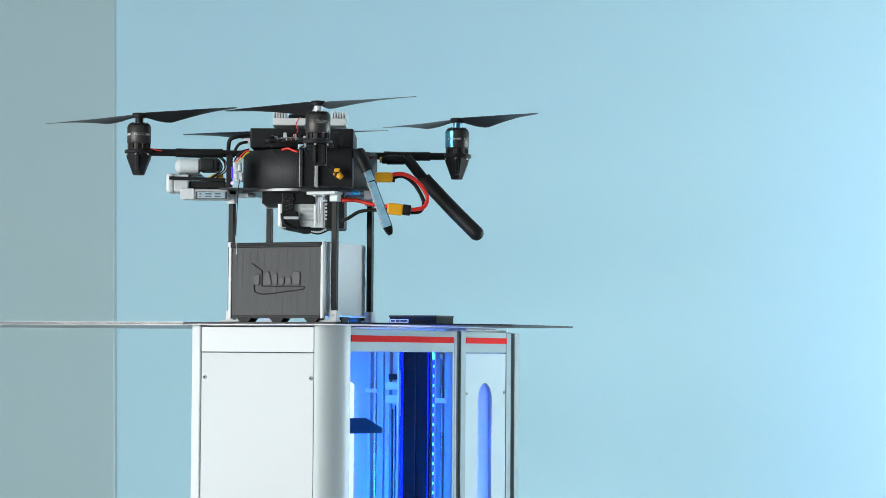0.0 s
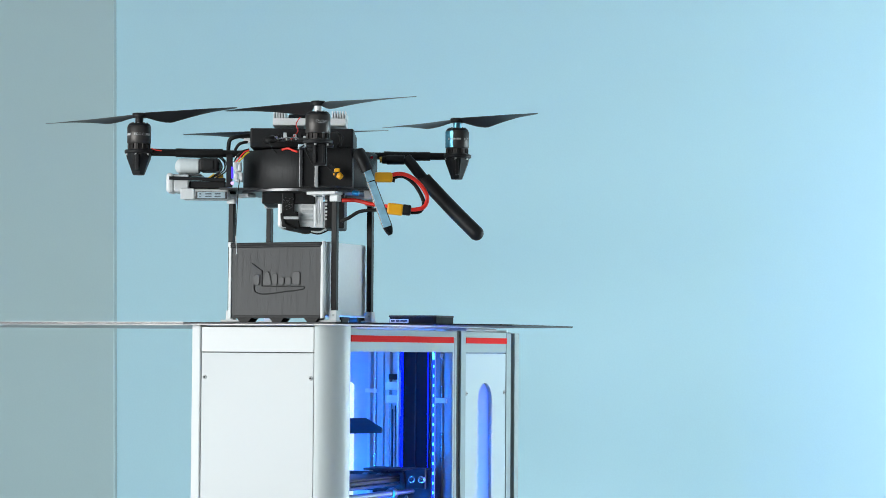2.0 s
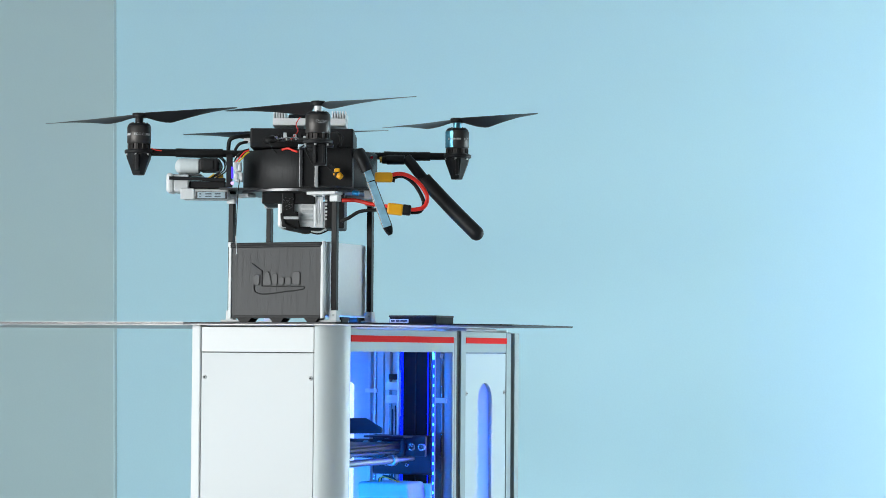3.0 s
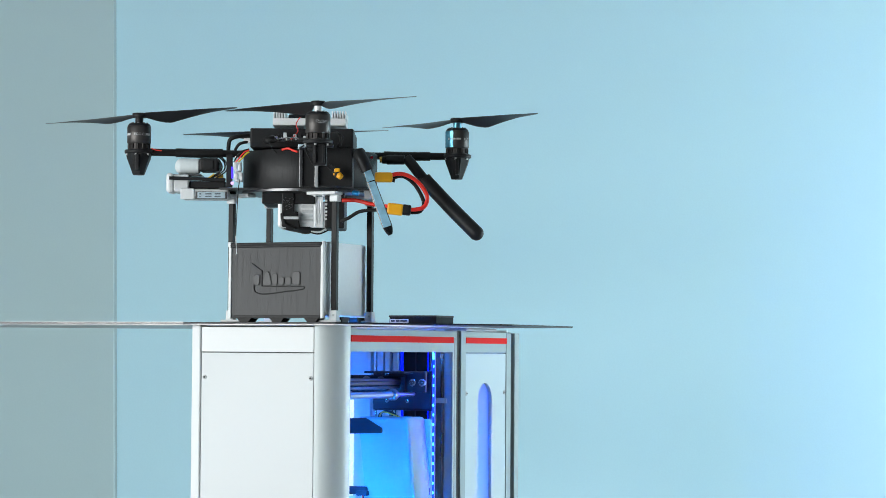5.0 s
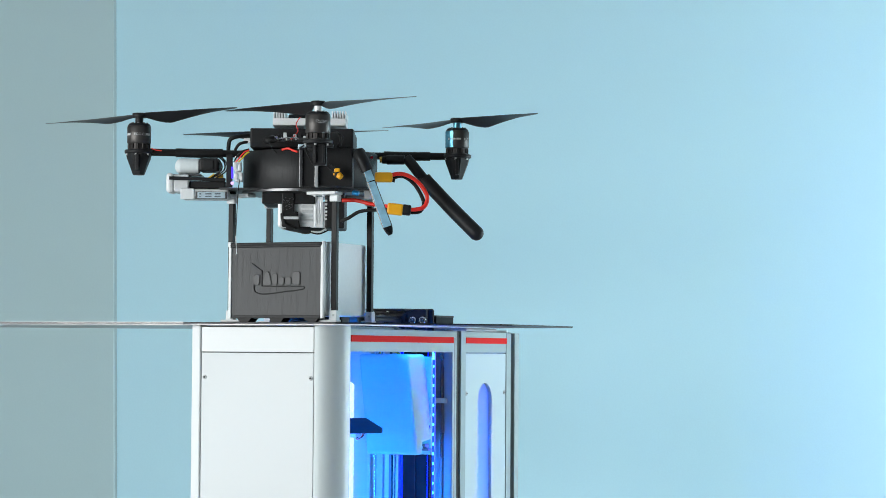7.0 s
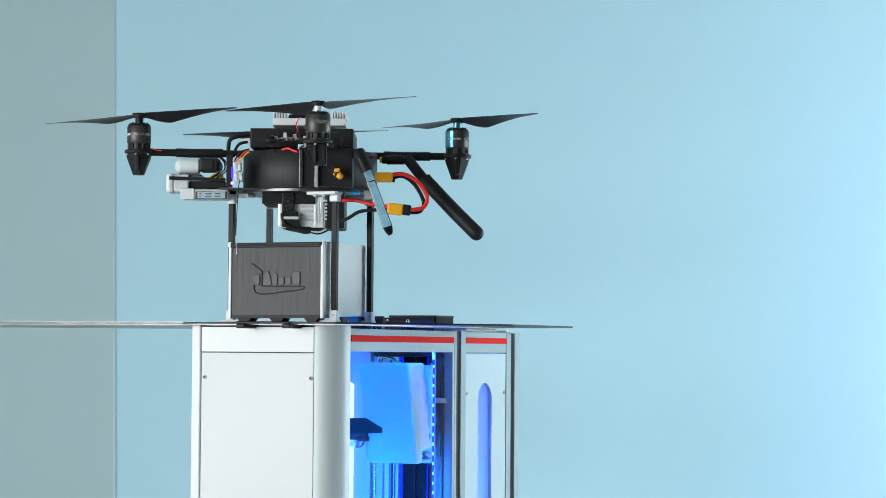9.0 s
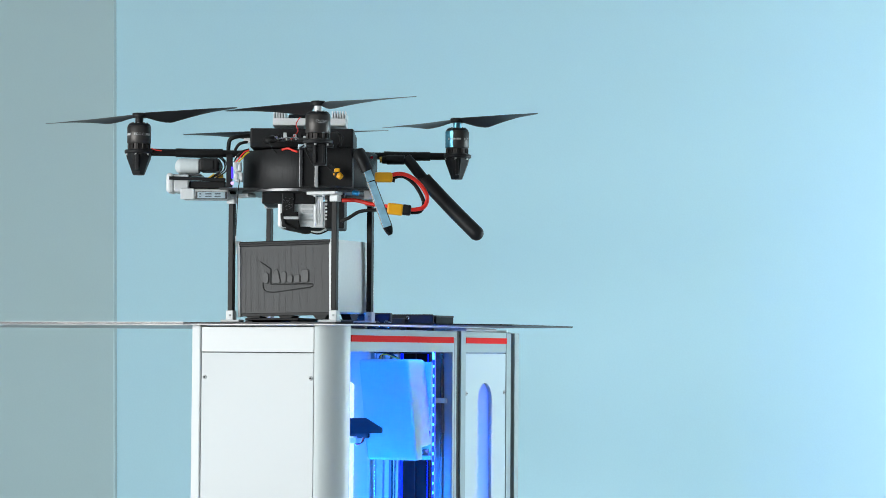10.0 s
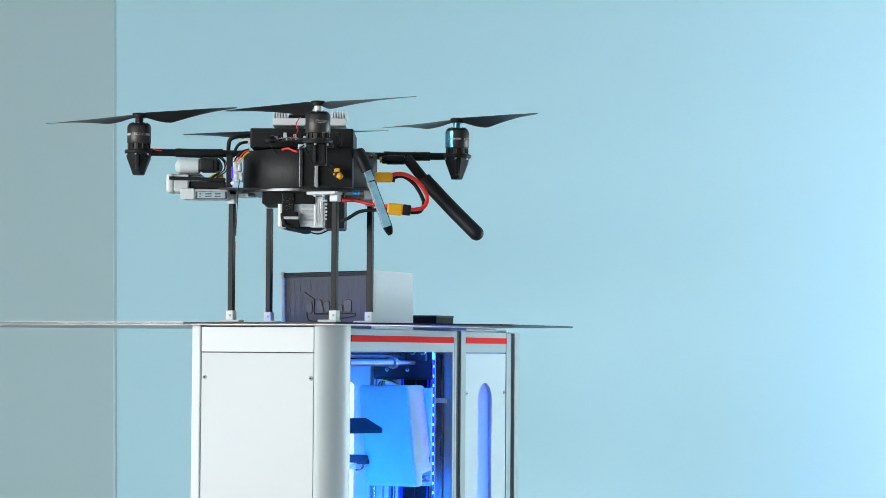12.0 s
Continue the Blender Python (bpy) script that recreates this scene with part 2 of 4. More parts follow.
# ---- room ----
def room():
    bm = box(B(), (-4.2, -3.2, -0.1), (5.2, 8.6, 0.0))
    solid("floor", bm, M["floor"], "grey vinyl floor of the hall", "floor", kind="structure").matrix_world = ROOM
    bm = box(B(), (-4.2, -3.2, 3.4), (5.2, 8.6, 3.55))
    solid("ceiling", bm, M["room_white"], "white ceiling of the hall", "ceiling", kind="structure").matrix_world = ROOM
    bm = box(B(), (-1.35, 8.0, 0.0), (5.2, 8.2, 3.4))
    solid("wall_back", bm, M["wall_blue"], "smooth pale blue painted back wall", "wall", kind="structure").matrix_world = ROOM
    # grey pier beside the blue wall, its edge a little out of plumb
    bm = box(B(), (-4.2, 7.994, 0.0), (-1.1085, 8.2, 3.4))
    for v in bm.verts:
        if v.co.x > -2:
            v.co.x += (1.45 - v.co.z) * 0.0143
    edge = [e for e in bm.edges if all(v.co.x > -2 and v.co.y < 7.996 for v in e.verts)]
    bmesh.ops.bevel(bm, geom=edge, offset=0.004, segments=4, affect="EDGES", profile=0.5)
    for f in bm.faces:
        f.smooth = abs(f.normal.x) > 0.05 and abs(f.normal.y) > 0.05
    solid("wall_pier", bm, M["wall_grey"], "grey painted pier with a rounded edge", "wall", kind="structure").matrix_world = ROOM
    # added strip paints the soft dark line where the pier's edge is shaded
    bm = box(B(), (-1.1090, 7.9965, 0.0), (-1.1005, 8.01, 3.4))
    for v in bm.verts:
        v.co.x += (1.45 - v.co.z) * 0.0143
    solid("trim_shade_line", bm, M["shade_line"], "narrow grey strip drawn as the shadow line between pier and blue wall", "trim", kind="structure").matrix_world = ROOM
    bm = box(B(), (-4.2, -3.3, 0.0), (5.2, -3.1, 3.4))
    solid("wall_behind", bm, M["room_white"], "plain white wall of the hall", "wall", kind="structure").matrix_world = ROOM
    for side, x0, x1, y0, y1, z0, z1 in (("wall_left", -4.3, -4.1, 0.8, 4.0, 0.3, 2.3), ("wall_right", 5.0, 5.2, 5.7, 7.8, 0.1, 2.0)):
        bm = B()
        box(bm, (x0, -3.1, 0), (x1, y0, 3.4))
        box(bm, (x0, y1, 0), (x1, 8.0, 3.4))
        box(bm, (x0, y0, 0), (x1, y1, z0))
        box(bm, (x0, y0, z1), (x1, y1, 3.4))
        solid(side, bm, M["room_white"], "white side wall with a wide window opening", "wall", kind="structure").matrix_world = ROOM


room()


# ---- station ----
def screw(at, normal, parent, r=0.0055, mat="screw_steel"):
    """A button head; a dark six-sided disc paints the shade in its recess."""
    at, n = Vector(at), Vector(normal)
    head = lathe(B(), at - n * 0.002, n, [(r, 0.0), (r, 0.0026), (r * 0.86, 0.0042), (r * 0.55, 0.0048)], 18)
    head = part("screw", head, M[mat], parent)
    part("recess_shade", cyl(B(), at + n * 0.0024, at + n * 0.0032, r * 0.5, r * 0.5, 6), M["recess_shade"], head)
    return head


def slot_panel(bm, x0, x1, y0, y1, z0, z1, sy0, sy1, stop):
    """A sheet in the plane x with an upright slot that has a round top."""
    r, mid = (sy1 - sy0) / 2, (sy0 + sy1) / 2
    arc = [(mid - r * math.cos(math.pi * k / 14), stop - r + r * math.sin(math.pi * k / 14)) for k in range(15)]
    left = [(y0, z0), (sy0, z0)] + arc[:8] + [(mid, z1), (y0, z1)]
    right = [(sy1, z0), (y1, z0), (y1, z1), (mid, z1)] + arc[7:]
    prism(bm, left, "x", x0, x1)
    prism(bm, right, "x", x0, x1)
    return bm


TOP = DECK - 0.0065      # top of the cabinets, under the deck
R = 0.0624               # radius of the rounded corner column


def deck():
    outer = [(0.02, -0.06), (0.312, 0.29), (0.316, 0.68), (-0.03, 0.87), (-1.1, 0.87), (-1.45, 0.62), (-1.45, 0.3), (-1.02, -0.02)]
    hole = [(-0.315, 0.115), (-0.008, 0.115), (-0.008, 0.655), (-0.315, 0.655)]
    def plate(outer, hole, z0, z1):
        bm = B()
        loops = []
        for z in (z0, z1):
            vs = [bm.verts.new((x, y, z)) for x, y in outer]
            hs = [bm.verts.new((x, y, z)) for x, y in hole]
            o, h = len(vs), len(hs)
            es = [bm.edges.new((vs[i], vs[(i + 1) % o])) for i in range(o)] + [bm.edges.new((hs[i], hs[(i + 1) % h])) for i in range(h)]
            bmesh.ops.triangle_fill(bm, edges=es, use_beauty=True, use_dissolve=False)
            loops.append((vs, hs))
        for k in (0, 1):
            p, q = loops[0][k], loops[1][k]
            for i in range(len(p)):
                bm.faces.new((p[i], p[(i + 1) % len(p)], q[(i + 1) % len(p)], q[i]))
        return bm
    bm = plate(outer, hole, DECK - 0.0036, DECK)
    me = mesh_of("landing_deck", bm, M["deck"])
    me.materials.append(M["deck_edge"])
    d = tagged(new("landing_deck", me), "thin dark landing deck with a hatch, on the cabinets", "platform")
    # added light layer imitates the pale reflection on the deck's underside
    inner = [(min(-0.55 + (x + 0.55) * 0.982, 0.10), 0.41 + (y - 0.41) * 0.965) for x, y in outer]
    part("under_reflection", plate(inner, hole, DECK - 0.0060, DECK - 0.0038), M["deck_edge"], d, "light plate added for the reflection on the underside of the deck")
    # light trim along the front edge
    trim = B()
    for i in (7,):
        p, q = Vector((*outer[i], 0)), Vector((*outer[(i + 1) % 8], 0))
        q = p + (q - p) * 0.61
        n = (q - p).normalized()
        side = Vector((n.y, -n.x, 0)) * 0.0012
        prism(trim, [(v.x, v.y) for v in (p, q, q + side, p + side)], "z", DECK - 0.0060, DECK - 0.0040)
        prism(trim, [(v.x, v.y) for v in (p, q, q + side, p + side)], "z", DECK - 0.0012, DECK + 0.0008)
    part("edge_trim", trim, M["deck_edge"], d, "bright metal edge trim")
    under = B()
    box(under, (0.012, 0.60, DECK - 0.0125), (0.060, 0.80, DECK - 0.0062), 0.002)
    part("support_rail", under, M["deck_edge"], d, "polished rail under the deck")
    return d


deck()


def elevator_cabinet():
    """Front unit: open shaft behind a side opening, white front."""
    c = thing("elevator_cabinet", pose(0, 0, 0), "white and aluminium cabinet with an open side and a blue-lit shaft", "cabinet")
    W, D, t = 0.3854, 0.6936, 0.02
    # front sheet in two fields
    part("front_top_panel", box(B(), (-0.3602, -0.0015, TOP - 0.0625), (-R - 0.001, 0.012, TOP - 0.004), 0.0012), M["coat_white"], c, "bright white top panel")
    part("front_panel", box(B(), (-0.3602, -0.001, 0.06), (-R - 0.001, 0.012, TOP - 0.0645), 0.0015), M["panel_white"], c)
    part("front_seal", box(B(), (-0.362, 0.003, 0.06), (-R + 0.004, 0.010, TOP - 0.002)), M["gap"], c)
    part("corner_post", box(B(), (-W, -0.004, 0.06), (-0.3622, 0.045, TOP), 0.003), M["coat_white"], c)
    for x in (-0.3508, -0.0705):
        for z in (DECK - 0.129, DECK - 0.52, DECK - 0.9):
            screw((x, -0.001, z), (0, -1, 0), c)
    # rounded corner column
    out = [(-R, 0.0)] + [(-R + R * math.sin(math.pi / 2 * k / 16), R - R * math.cos(math.pi / 2 * k / 16)) for k in range(1, 17)]
    inn = [(-R + (R - 0.004) * math.sin(math.pi / 2 * k / 16), R - (R - 0.004) * math.cos(math.pi / 2 * k / 16)) for k in range(17)]
    bm = prism(B(), out + inn[::-1], "z", 0.06, TOP)
    for f in bm.faces:
        f.smooth = abs(f.normal.z) < 0.5
    part("corner_column", bm, M["aluminium"], c, "rounded matt aluminium corner column")
    # side frame
    y0, y1 = 0.0640, 0.6576
    part("side_header", box(B(), (-0.02, y0, TOP - 0.0605), (0.0, y1, TOP - 0.0065), 0.0012), M["aluminium_shaded"], c)
    part("red_band", box(B(), (-0.004, y0, DECK - 0.0435), (0.002, y1 - 0.002, DECK - 0.0283), 0.0008), M["red"], c, "red stripe")
    part("side_post", box(B(), (-0.025, y1 - 0.004, 0.06), (-0.001, D - 0.013, TOP - 0.004), 0.0015), M["aluminium_shaded"], c)
    part("side_sill", box(B(), (-0.02, y0, 0.06), (0.0, y1, 0.22), 0.0012), M["aluminium_shaded"], c)
    part("seal", box(B(), (-0.03, D - 0.0125, 0.06), (-0.006, D + 0.012, TOP - 0.004)), M["gap"], c)
    # shell: left wall with a lit slot, partition, top strips, bottom
    bm = box(B(), (-W, 0.05, 0.06), (-W + 0.006, D, TOP))
    part("left_wall", bm, M["inner"], c)
    part("partition", box(B(), (-W, D - 0.022, 0.06), (-0.03, D - 0.014, TOP)), M["inner"], c)
    part("front_liner", box(B(), (-W + 0.007, 0.0125, 0.06), (-R - 0.005, 0.02, TOP)), M["inner"], c)
    part("base", box(B(), (-W, 0.0, 0.0), (-0.001, D, 0.058), 0.004), M["steel_dark"], c)
    return c


elevator_cabinet()


def locker_cabinet():
    """Rear unit: closed sheet with a frosted slot."""
    c = thing("locker_cabinet", pose(0, 0, 0), "aluminium locker cabinet with a frosted slot lit blue", "cabinet")
    y0, y1 = 0.7060, 1.095
    part("near_post", box(B(), (-0.03, y0, 0.06), (0.0, 0.7374, TOP - 0.004), 0.0015), M["aluminium_shaded"], c)
    part("far_post", box(B(), (-0.03, 1.0135, 0.06), (-0.001, 1.046, TOP - 0.008), 0.0015), M["aluminium_shaded"], c)
    part("seal", box(B(), (-0.03, 1.0465, 0.06), (-0.008, 1.064, TOP - 0.006)), M["gap"], c)
    part("edge_post", box(B(), (-0.03, 1.0645, 0.06), (0.002, y1, TOP - 0.008), 0.0015), M["aluminium_shaded"], c)
    part("header", box(B(), (-0.02, 0.7385, DECK - 0.0675), (-0.002, 1.0125, TOP - 0.007), 0.001), M["aluminium_shaded"], c)
    part("red_band", box(B(), (-0.008, 0.7387, DECK - 0.0435), (0.0005, 1.0125, DECK - 0.0283), 0.0006), M["red"], c, "red stripe")
    bm = slot_panel(B(), -0.012, -0.003, 0.7392, 1.012, 0.06, DECK - 0.0695, 0.8252, 0.9167, DECK - 0.147)
    part("side_panel", bm, M["panel"], c)
    part("frosted_pane", box(B(), (-0.0172, 0.76, 0.08), (-0.0142, 1.005, DECK - 0.10)), M["frosted"], c, "frosted pane lit blue")
    lamp = box(B(), (-0.085, 0.868, 0.1), (-0.080, 0.876, DECK - 0.20))
    part("led_strip", lamp, M["led_soft"], c, "blue light strip")
    for y in (0.7455, 1.001):
        for z in (DECK - 0.1732, DECK - 0.6):
            screw((-0.003, y, z), (1, 0, 0), c)
    part("shell", box(B(), (-0.3854, y0, 0.06), (-0.3754, y1, TOP)), M["panel"], c)
    part("back_wall", box(B(), (-0.3754, y1 - 0.01, 0.06), (-0.031, y1, TOP)), M["panel"], c)
    part("inner_wall", box(B(), (-0.3754, y0 + 0.001, 0.06), (-0.031, y0 + 0.008, TOP)), M["panel"], c)
    part("top_sheet", box(B(), (-0.3754, y0 + 0.009, TOP - 0.012), (-0.031, y1 - 0.011, TOP - 0.008)), M["panel"], c)
    part("base", box(B(), (-0.3854, y0, 0.0), (-0.001, y1, 0.058), 0.004), M["steel_dark"], c)
    return c


locker_cabinet()


# ---- inside the shaft ----
def shaft_fittings():
    g = thing("shaft_rails", pose(0, 0, 0), "upright guide rails and sheets in the elevator shaft", "rail")
    yb = 0.6715
    z0, z1 = 0.06, DECK - 0.03
    part("side_sheet", box(B(), (-0.378, yb - 0.004, z0), (-0.2464, yb, z1), 0.001), M["inner"], g)
    part("guide_rail", box(B(), (-0.2391, yb - 0.022, z0), (-0.2310, yb - 0.004, z1), 0.001), M["aluminium"], g)
    part("guide_rail", box(B(), (-0.2245, yb - 0.018, z0), (-0.2181, yb - 0.004, z1), 0.001), M["steel"], g)
    part("rail_sheet", box(B(), (-0.2172, yb - 0.012, z0), (-0.1994, yb, z1), 0.001), M["inner"], g)
    part("rail_groove", box(B(), (-0.1962, yb - 0.008, z0), (-0.1527, yb, z1), 0.001), M["aluminium"], g)
    part("belt", box(B(), (-0.1809, yb - 0.013, z0), (-0.1745, yb - 0.009, z1)), M["steel_dark"], g)
    part("clamp", box(B(), (-0.2400, yb - 0.034, 1.0281), (-0.2076, yb - 0.023, 1.0383), 0.001), M["white"], g, "white rail clamp")
    for za, zb, mt in ((1.001, 1.023, "white"), (1.035, 1.056, "white"), (1.062, 1.077, "rubber")):
        part("guide_block", box(B(), (-0.1820 if mt == "white" else -0.172, yb - 0.04, za), (-0.1420, yb - 0.014, zb), 0.003), M[mt], g)
    for x0, x1, top in ((-0.1755, -0.1715, 0.985), (-0.1655, -0.1640, 0.995)):
        part("groove_insert", box(B(), (x0, yb - 0.012, z0), (x1, yb - 0.0082, top)), M["rubber"], g)
    part("light_plate", box(B(), (-0.1415, yb - 0.05, 0.9690), (-0.1370, yb - 0.035, 1.0871), 0.001), M["coat_white"], g)
    part("strip_carrier", box(B(), (-0.1500, yb - 0.03, z0), (-0.1462, yb - 0.004, z1)), M["coat_white"], g)
    # narrow emissive strips imitate the blue highlights along both cover edges
    part("edge_glow", box(B(), (-0.1412, yb - 0.031, z0), (-0.1340, yb - 0.0285, z1)), M["lit_edge"], g, "blue edge of the cable cover, glow put in for reflected light")
    part("edge_glow", box(B(), (-0.0650, yb - 0.031, z0), (-0.0630, yb - 0.0285, z1)), M["lit_edge"], g, "blue edge of the cable cover, glow put in for reflected light")
    part("chain_cover", box(B(), (-0.1338, yb - 0.03, z0), (-0.0652, yb - 0.014, z1), 0.003), M["matt_black"], g, "glossy black cable cover")
    for px in (-0.0980,):
        part("cover_rib", box(B(), (px - 0.0015, yb - 0.034, z0), (px + 0.0015, yb - 0.0305, z1)), M["black"], g)
    part("top_plate", box(B(), (-0.1794, yb - 0.06, DECK - 0.066), (-0.0549, yb - 0.012, DECK - 0.052), 0.002), M["black"], g)
    # corner sheet, rod and its bracket beside the post
    part("corner_sheet", box(B(), (-0.0560, yb - 0.008, z0), (-0.0005, yb - 0.001, z1), 0.001), M["dark_sheet"], g, "dark anodised corner sheet")
    part("corner_ridge", box(B(), (-0.0150, yb - 0.016, z0), (-0.0110, yb - 0.0085, z1), 0.001), M["dark_sheet"], g)
    part("lift_rod", cyl(B(), (-0.0290, 0.653, z0), (-0.0290, 0.653, z1), 0.0048, seg=14), M["rod_steel"], g)
    part("rod_bracket", box(B(), (-0.0500, 0.646, 1.0033), (-0.0150, 0.6625, 1.0166), 0.0015), M["aluminium"], g, "small metal rod bracket")
    part("rod_head", box(B(), (-0.0340, 0.646, 1.1155), (-0.0240, 0.6625, 1.1300), 0.001), M["rod_steel"], g)
    # pale strip that emits by itself, for the brightness seen through the slot
    r = 0.012
    x1 = -0.2864
    zt = 1.0535
    arc = [(x1 - r + r * math.sin(math.pi / 2 * k / 8), zt - r + r * math.cos(math.pi / 2 * k / 8)) for k in range(9)]
    part("slot_glow", prism(B(), [(x1 - 0.03, z0), (x1 - 0.03, zt)] + arc + [(x1, z0)], "y", yb - 0.012, yb - 0.0045), M["slot_white"], g, "white strip glowing in place of a bright slot")
    # light strips
    xs = -0.0125
    strip = thing("light_strip", pose(0, 0, 0), "strip of small blue lights in the shaft", "light strip", "light strips of the shaft")
    part("strip_band", box(B(), (xs - 0.0026, 0.5625, 0.1), (xs + 0.0026, 0.5638, DECK - 0.054)), M["led_band"], strip)
    part("strip_profile", box(B(), (xs - 0.0032, 0.5640, 0.06), (xs + 0.0032, 0.5675, DECK - 0.012), 0.0005), M["dark_sheet"], strip)
    dot = mesh_of("light_dot", box(B(), (-0.0017, -0.002, -0.0034), (0.0017, 0.0, 0.0034), 0.001), M["led_dot"])
    part("strip_lead", tube(B(), [(xs, 0.5605, DECK - 0.085), (xs - 0.001, 0.5605, DECK - 0.066), (xs - 0.005, 0.561, DECK - 0.054), (xs - 0.007, 0.563, DECK - 0.040)], 0.0022, 8), M["led_dot"], strip, "bright bent end of the strip")
    z = DECK - 0.078
    while z > 0.45:
        d = new("light_dot", dot)
        d.parent, d.location = strip, (xs, 0.5623, z)
        z -= 0.0244
    s = thing("light_strip", pose(0, 0, 0), "blue light strip behind the shaft's side header", "light strip", "light strips of the shaft")
    part("strip_light", box(B(), (-0.027, 0.08, DECK - 0.060), (-0.0215, 0.60, DECK - 0.053), 0.001), M["led_dim"], s)
    for k, (x, y) in enumerate(((-0.075, 0.026), (-0.035, 0.072), (-0.34, 0.05))):
        s = thing("light_strip", pose(0, 0, 0), "blue light strip on the inside of the shaft frame", "light strip", "light strips of the shaft")
        part("strip_light", box(B(), (x - 0.004, y - 0.004, 0.12), (x + 0.004, y + 0.004, DECK - 0.2), 0.001), M["led"], s)


shaft_fittings()


def shelf():
    s = thing("sensor_shelf", pose(0, 0, 0), "dark wedge-shaped bracket inside the shaft", "bracket")
    y = 0.30
    o = [(-0.1467, 0.3000, 0.9716), (-0.0763, 0.3000, 0.9728), (-0.0322, 0.3000, 0.9490), (-0.0321, 0.3000, 0.9368), (-0.1463, 0.3000, 0.9331)]
    part("wedge", prism(B(), [(p[0], p[2]) for p in o], "y", y, y + 0.006), M["matt_black"], s)
    part("mount_arm", box(B(), (o[0][0] - 0.05, y + 0.001, o[4][2]), (o[0][0] + 0.004, y + 0.006, o[4][2] + 0.02), 0.002), M["steel_dark"], s)
    part("mount_foot", box(B(), (o[0][0] - 0.06, 0.021, o[4][2]), (o[0][0] - 0.045, y + 0.02, o[4][2] + 0.02), 0.002), M["steel_dark"], s)


shelf()


def device():
    d = thing("tracking_unit", pose(0, 0, 0), "flat black electronics box with a small label, on the deck", "device")
    lo, hi = (-0.1856, 0.6650, 1.2078), (-0.0528, 0.6650, 1.2268)
    zt = 1.2261
    part("housing", box(B(), (lo[0], 0.665, DECK), (hi[0], 0.775, zt), 0.0015), M["matt_black"], d)
    part("lid", box(B(), (lo[0] - 0.001, 0.663, zt - 0.003), (hi[0] + 0.001, 0.776, zt + 0.0015), 0.001), M["black"], d)
    part("label_plate", box(B(), (lo[0] + 0.003, 0.6635, DECK + 0.008), (lo[0] + 0.055, 0.6648, DECK + 0.018)), M["label"], d)
    bars = B()
    for a, b in ((0.006, 0.016), (0.02, 0.03), (0.032, 0.052)):
        box(bars, (lo[0] + a, 0.6628, DECK + 0.011), (lo[0] + b, 0.6634, DECK + 0.0155))
    part("print_bars", bars, M["ink"], d)


device()

CARRY = Vector((-0.14, 0.40, DECK))      # carriage at its upper stop; parts below are in its space


def rel(p):
    return tuple(Vector(p) - CARRY)


def carriage():
    c = thing("lift_carriage", Matrix.Translation(CARRY), "black lift carriage with steel guide rods and a milky cover", "elevator")
    yb = 0.575
    lo, hi = rel((-0.1890, yb, 0)), rel((-0.0213, yb + 0.012, 0))
    top = 1.2290 - DECK
    part("back_plate", box(B(), (lo[0], lo[1], top - 0.1000), (hi[0], hi[1], top), 0.006), M["black"], c)
    for px in (-0.1480, -0.0909):
        for z in (1.2195, 1.1535):
            screw(rel((px, yb, z)), (0, -1, 0), c, 0.0055, "steel")
    for x, zz in ((-0.060, DECK - 0.0285), (-0.235, DECK - 0.0285)):
        rod = part("guide_rod", cyl(B(), rel((x, 0.17, zz)), rel((x, 0.43, zz)), 0.0086, seg=20), M["rod_steel"], c, "polished steel guide rod")
        part("rod_end", cyl(B(), rel((x, 0.4301, zz)), rel((x, 0.545, zz)), 0.0068, 0.0050, 18), M["rod_steel"], rod)
        part("bearing", lathe(B(), rel((x, 0.412, zz)), (0, 1, 0), [(0.0092, 0.0), (0.0130, 0.001), (0.0140, 0.003), (0.0140, 0.018), (0.0130, 0.020), (0.0092, 0.021)], 24), M["steel_dark"], rod)
    # threaded drive screw in small turns
    z, y = DECK - 0.0120, 0.17
    thread = cyl(B(), rel((-0.10, 0.165, z)), rel((-0.10, 0.57, z)), 0.0032, seg=12)
    while y < 0.46:
        cyl(thread, rel((-0.10, y, z)), rel((-0.10, y + 0.003, z)), 0.0046, 0.0046, 12)
        y += 0.006
    part("drive_screw", thread, M["rod_steel"], c, "threaded steel drive screw")
    part("rear_beam", box(B(), rel((-0.255, 0.545, DECK - 0.030)), rel((-0.085, 0.556, DECK + 0.018)), 0.003), M["black"], c)
    for x in (-0.150, -0.190):
        part("beam_roller", lathe(B(), rel((x, 0.5448, DECK + 0.004)), (0, -1, 0), [(0.011, 0.0), (0.011, 0.006), (0.0095, 0.008), (0.004, 0.008)], 22), M["steel_dark"], c)
    part("front_bar", box(B(), rel((-0.262, 0.150, DECK - 0.034)), rel((-0.052, 0.166, DECK - 0.004)), 0.003), M["black"], c)
    # motor cover with raked sides
    y0, y1 = 0.462, 0.566
    tl = (-0.1760, 0.4620, 1.1145)
    w, h, rake = 0.1385, 0.2500, 0.106
    depth = y1 - y0
    bm = prism(B(), [(0, 0), (depth, 0), (depth, 0.036 - h), (0.042, 0.030 - h), (0.038, -h), (0, -h)], "x", 0, w)
    bmesh.ops.recalc_face_normals(bm, faces=bm.faces)
    bmesh.ops.bevel(bm, geom=bm.edges[:], offset=0.0085, segments=3, affect="EDGES", profile=0.5)
    for v in bm.verts:
        v.co.x -= v.co.z * rake
    for f in bm.faces:
        f.smooth = True
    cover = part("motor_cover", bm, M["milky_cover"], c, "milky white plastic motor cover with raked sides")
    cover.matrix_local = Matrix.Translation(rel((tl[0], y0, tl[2])))
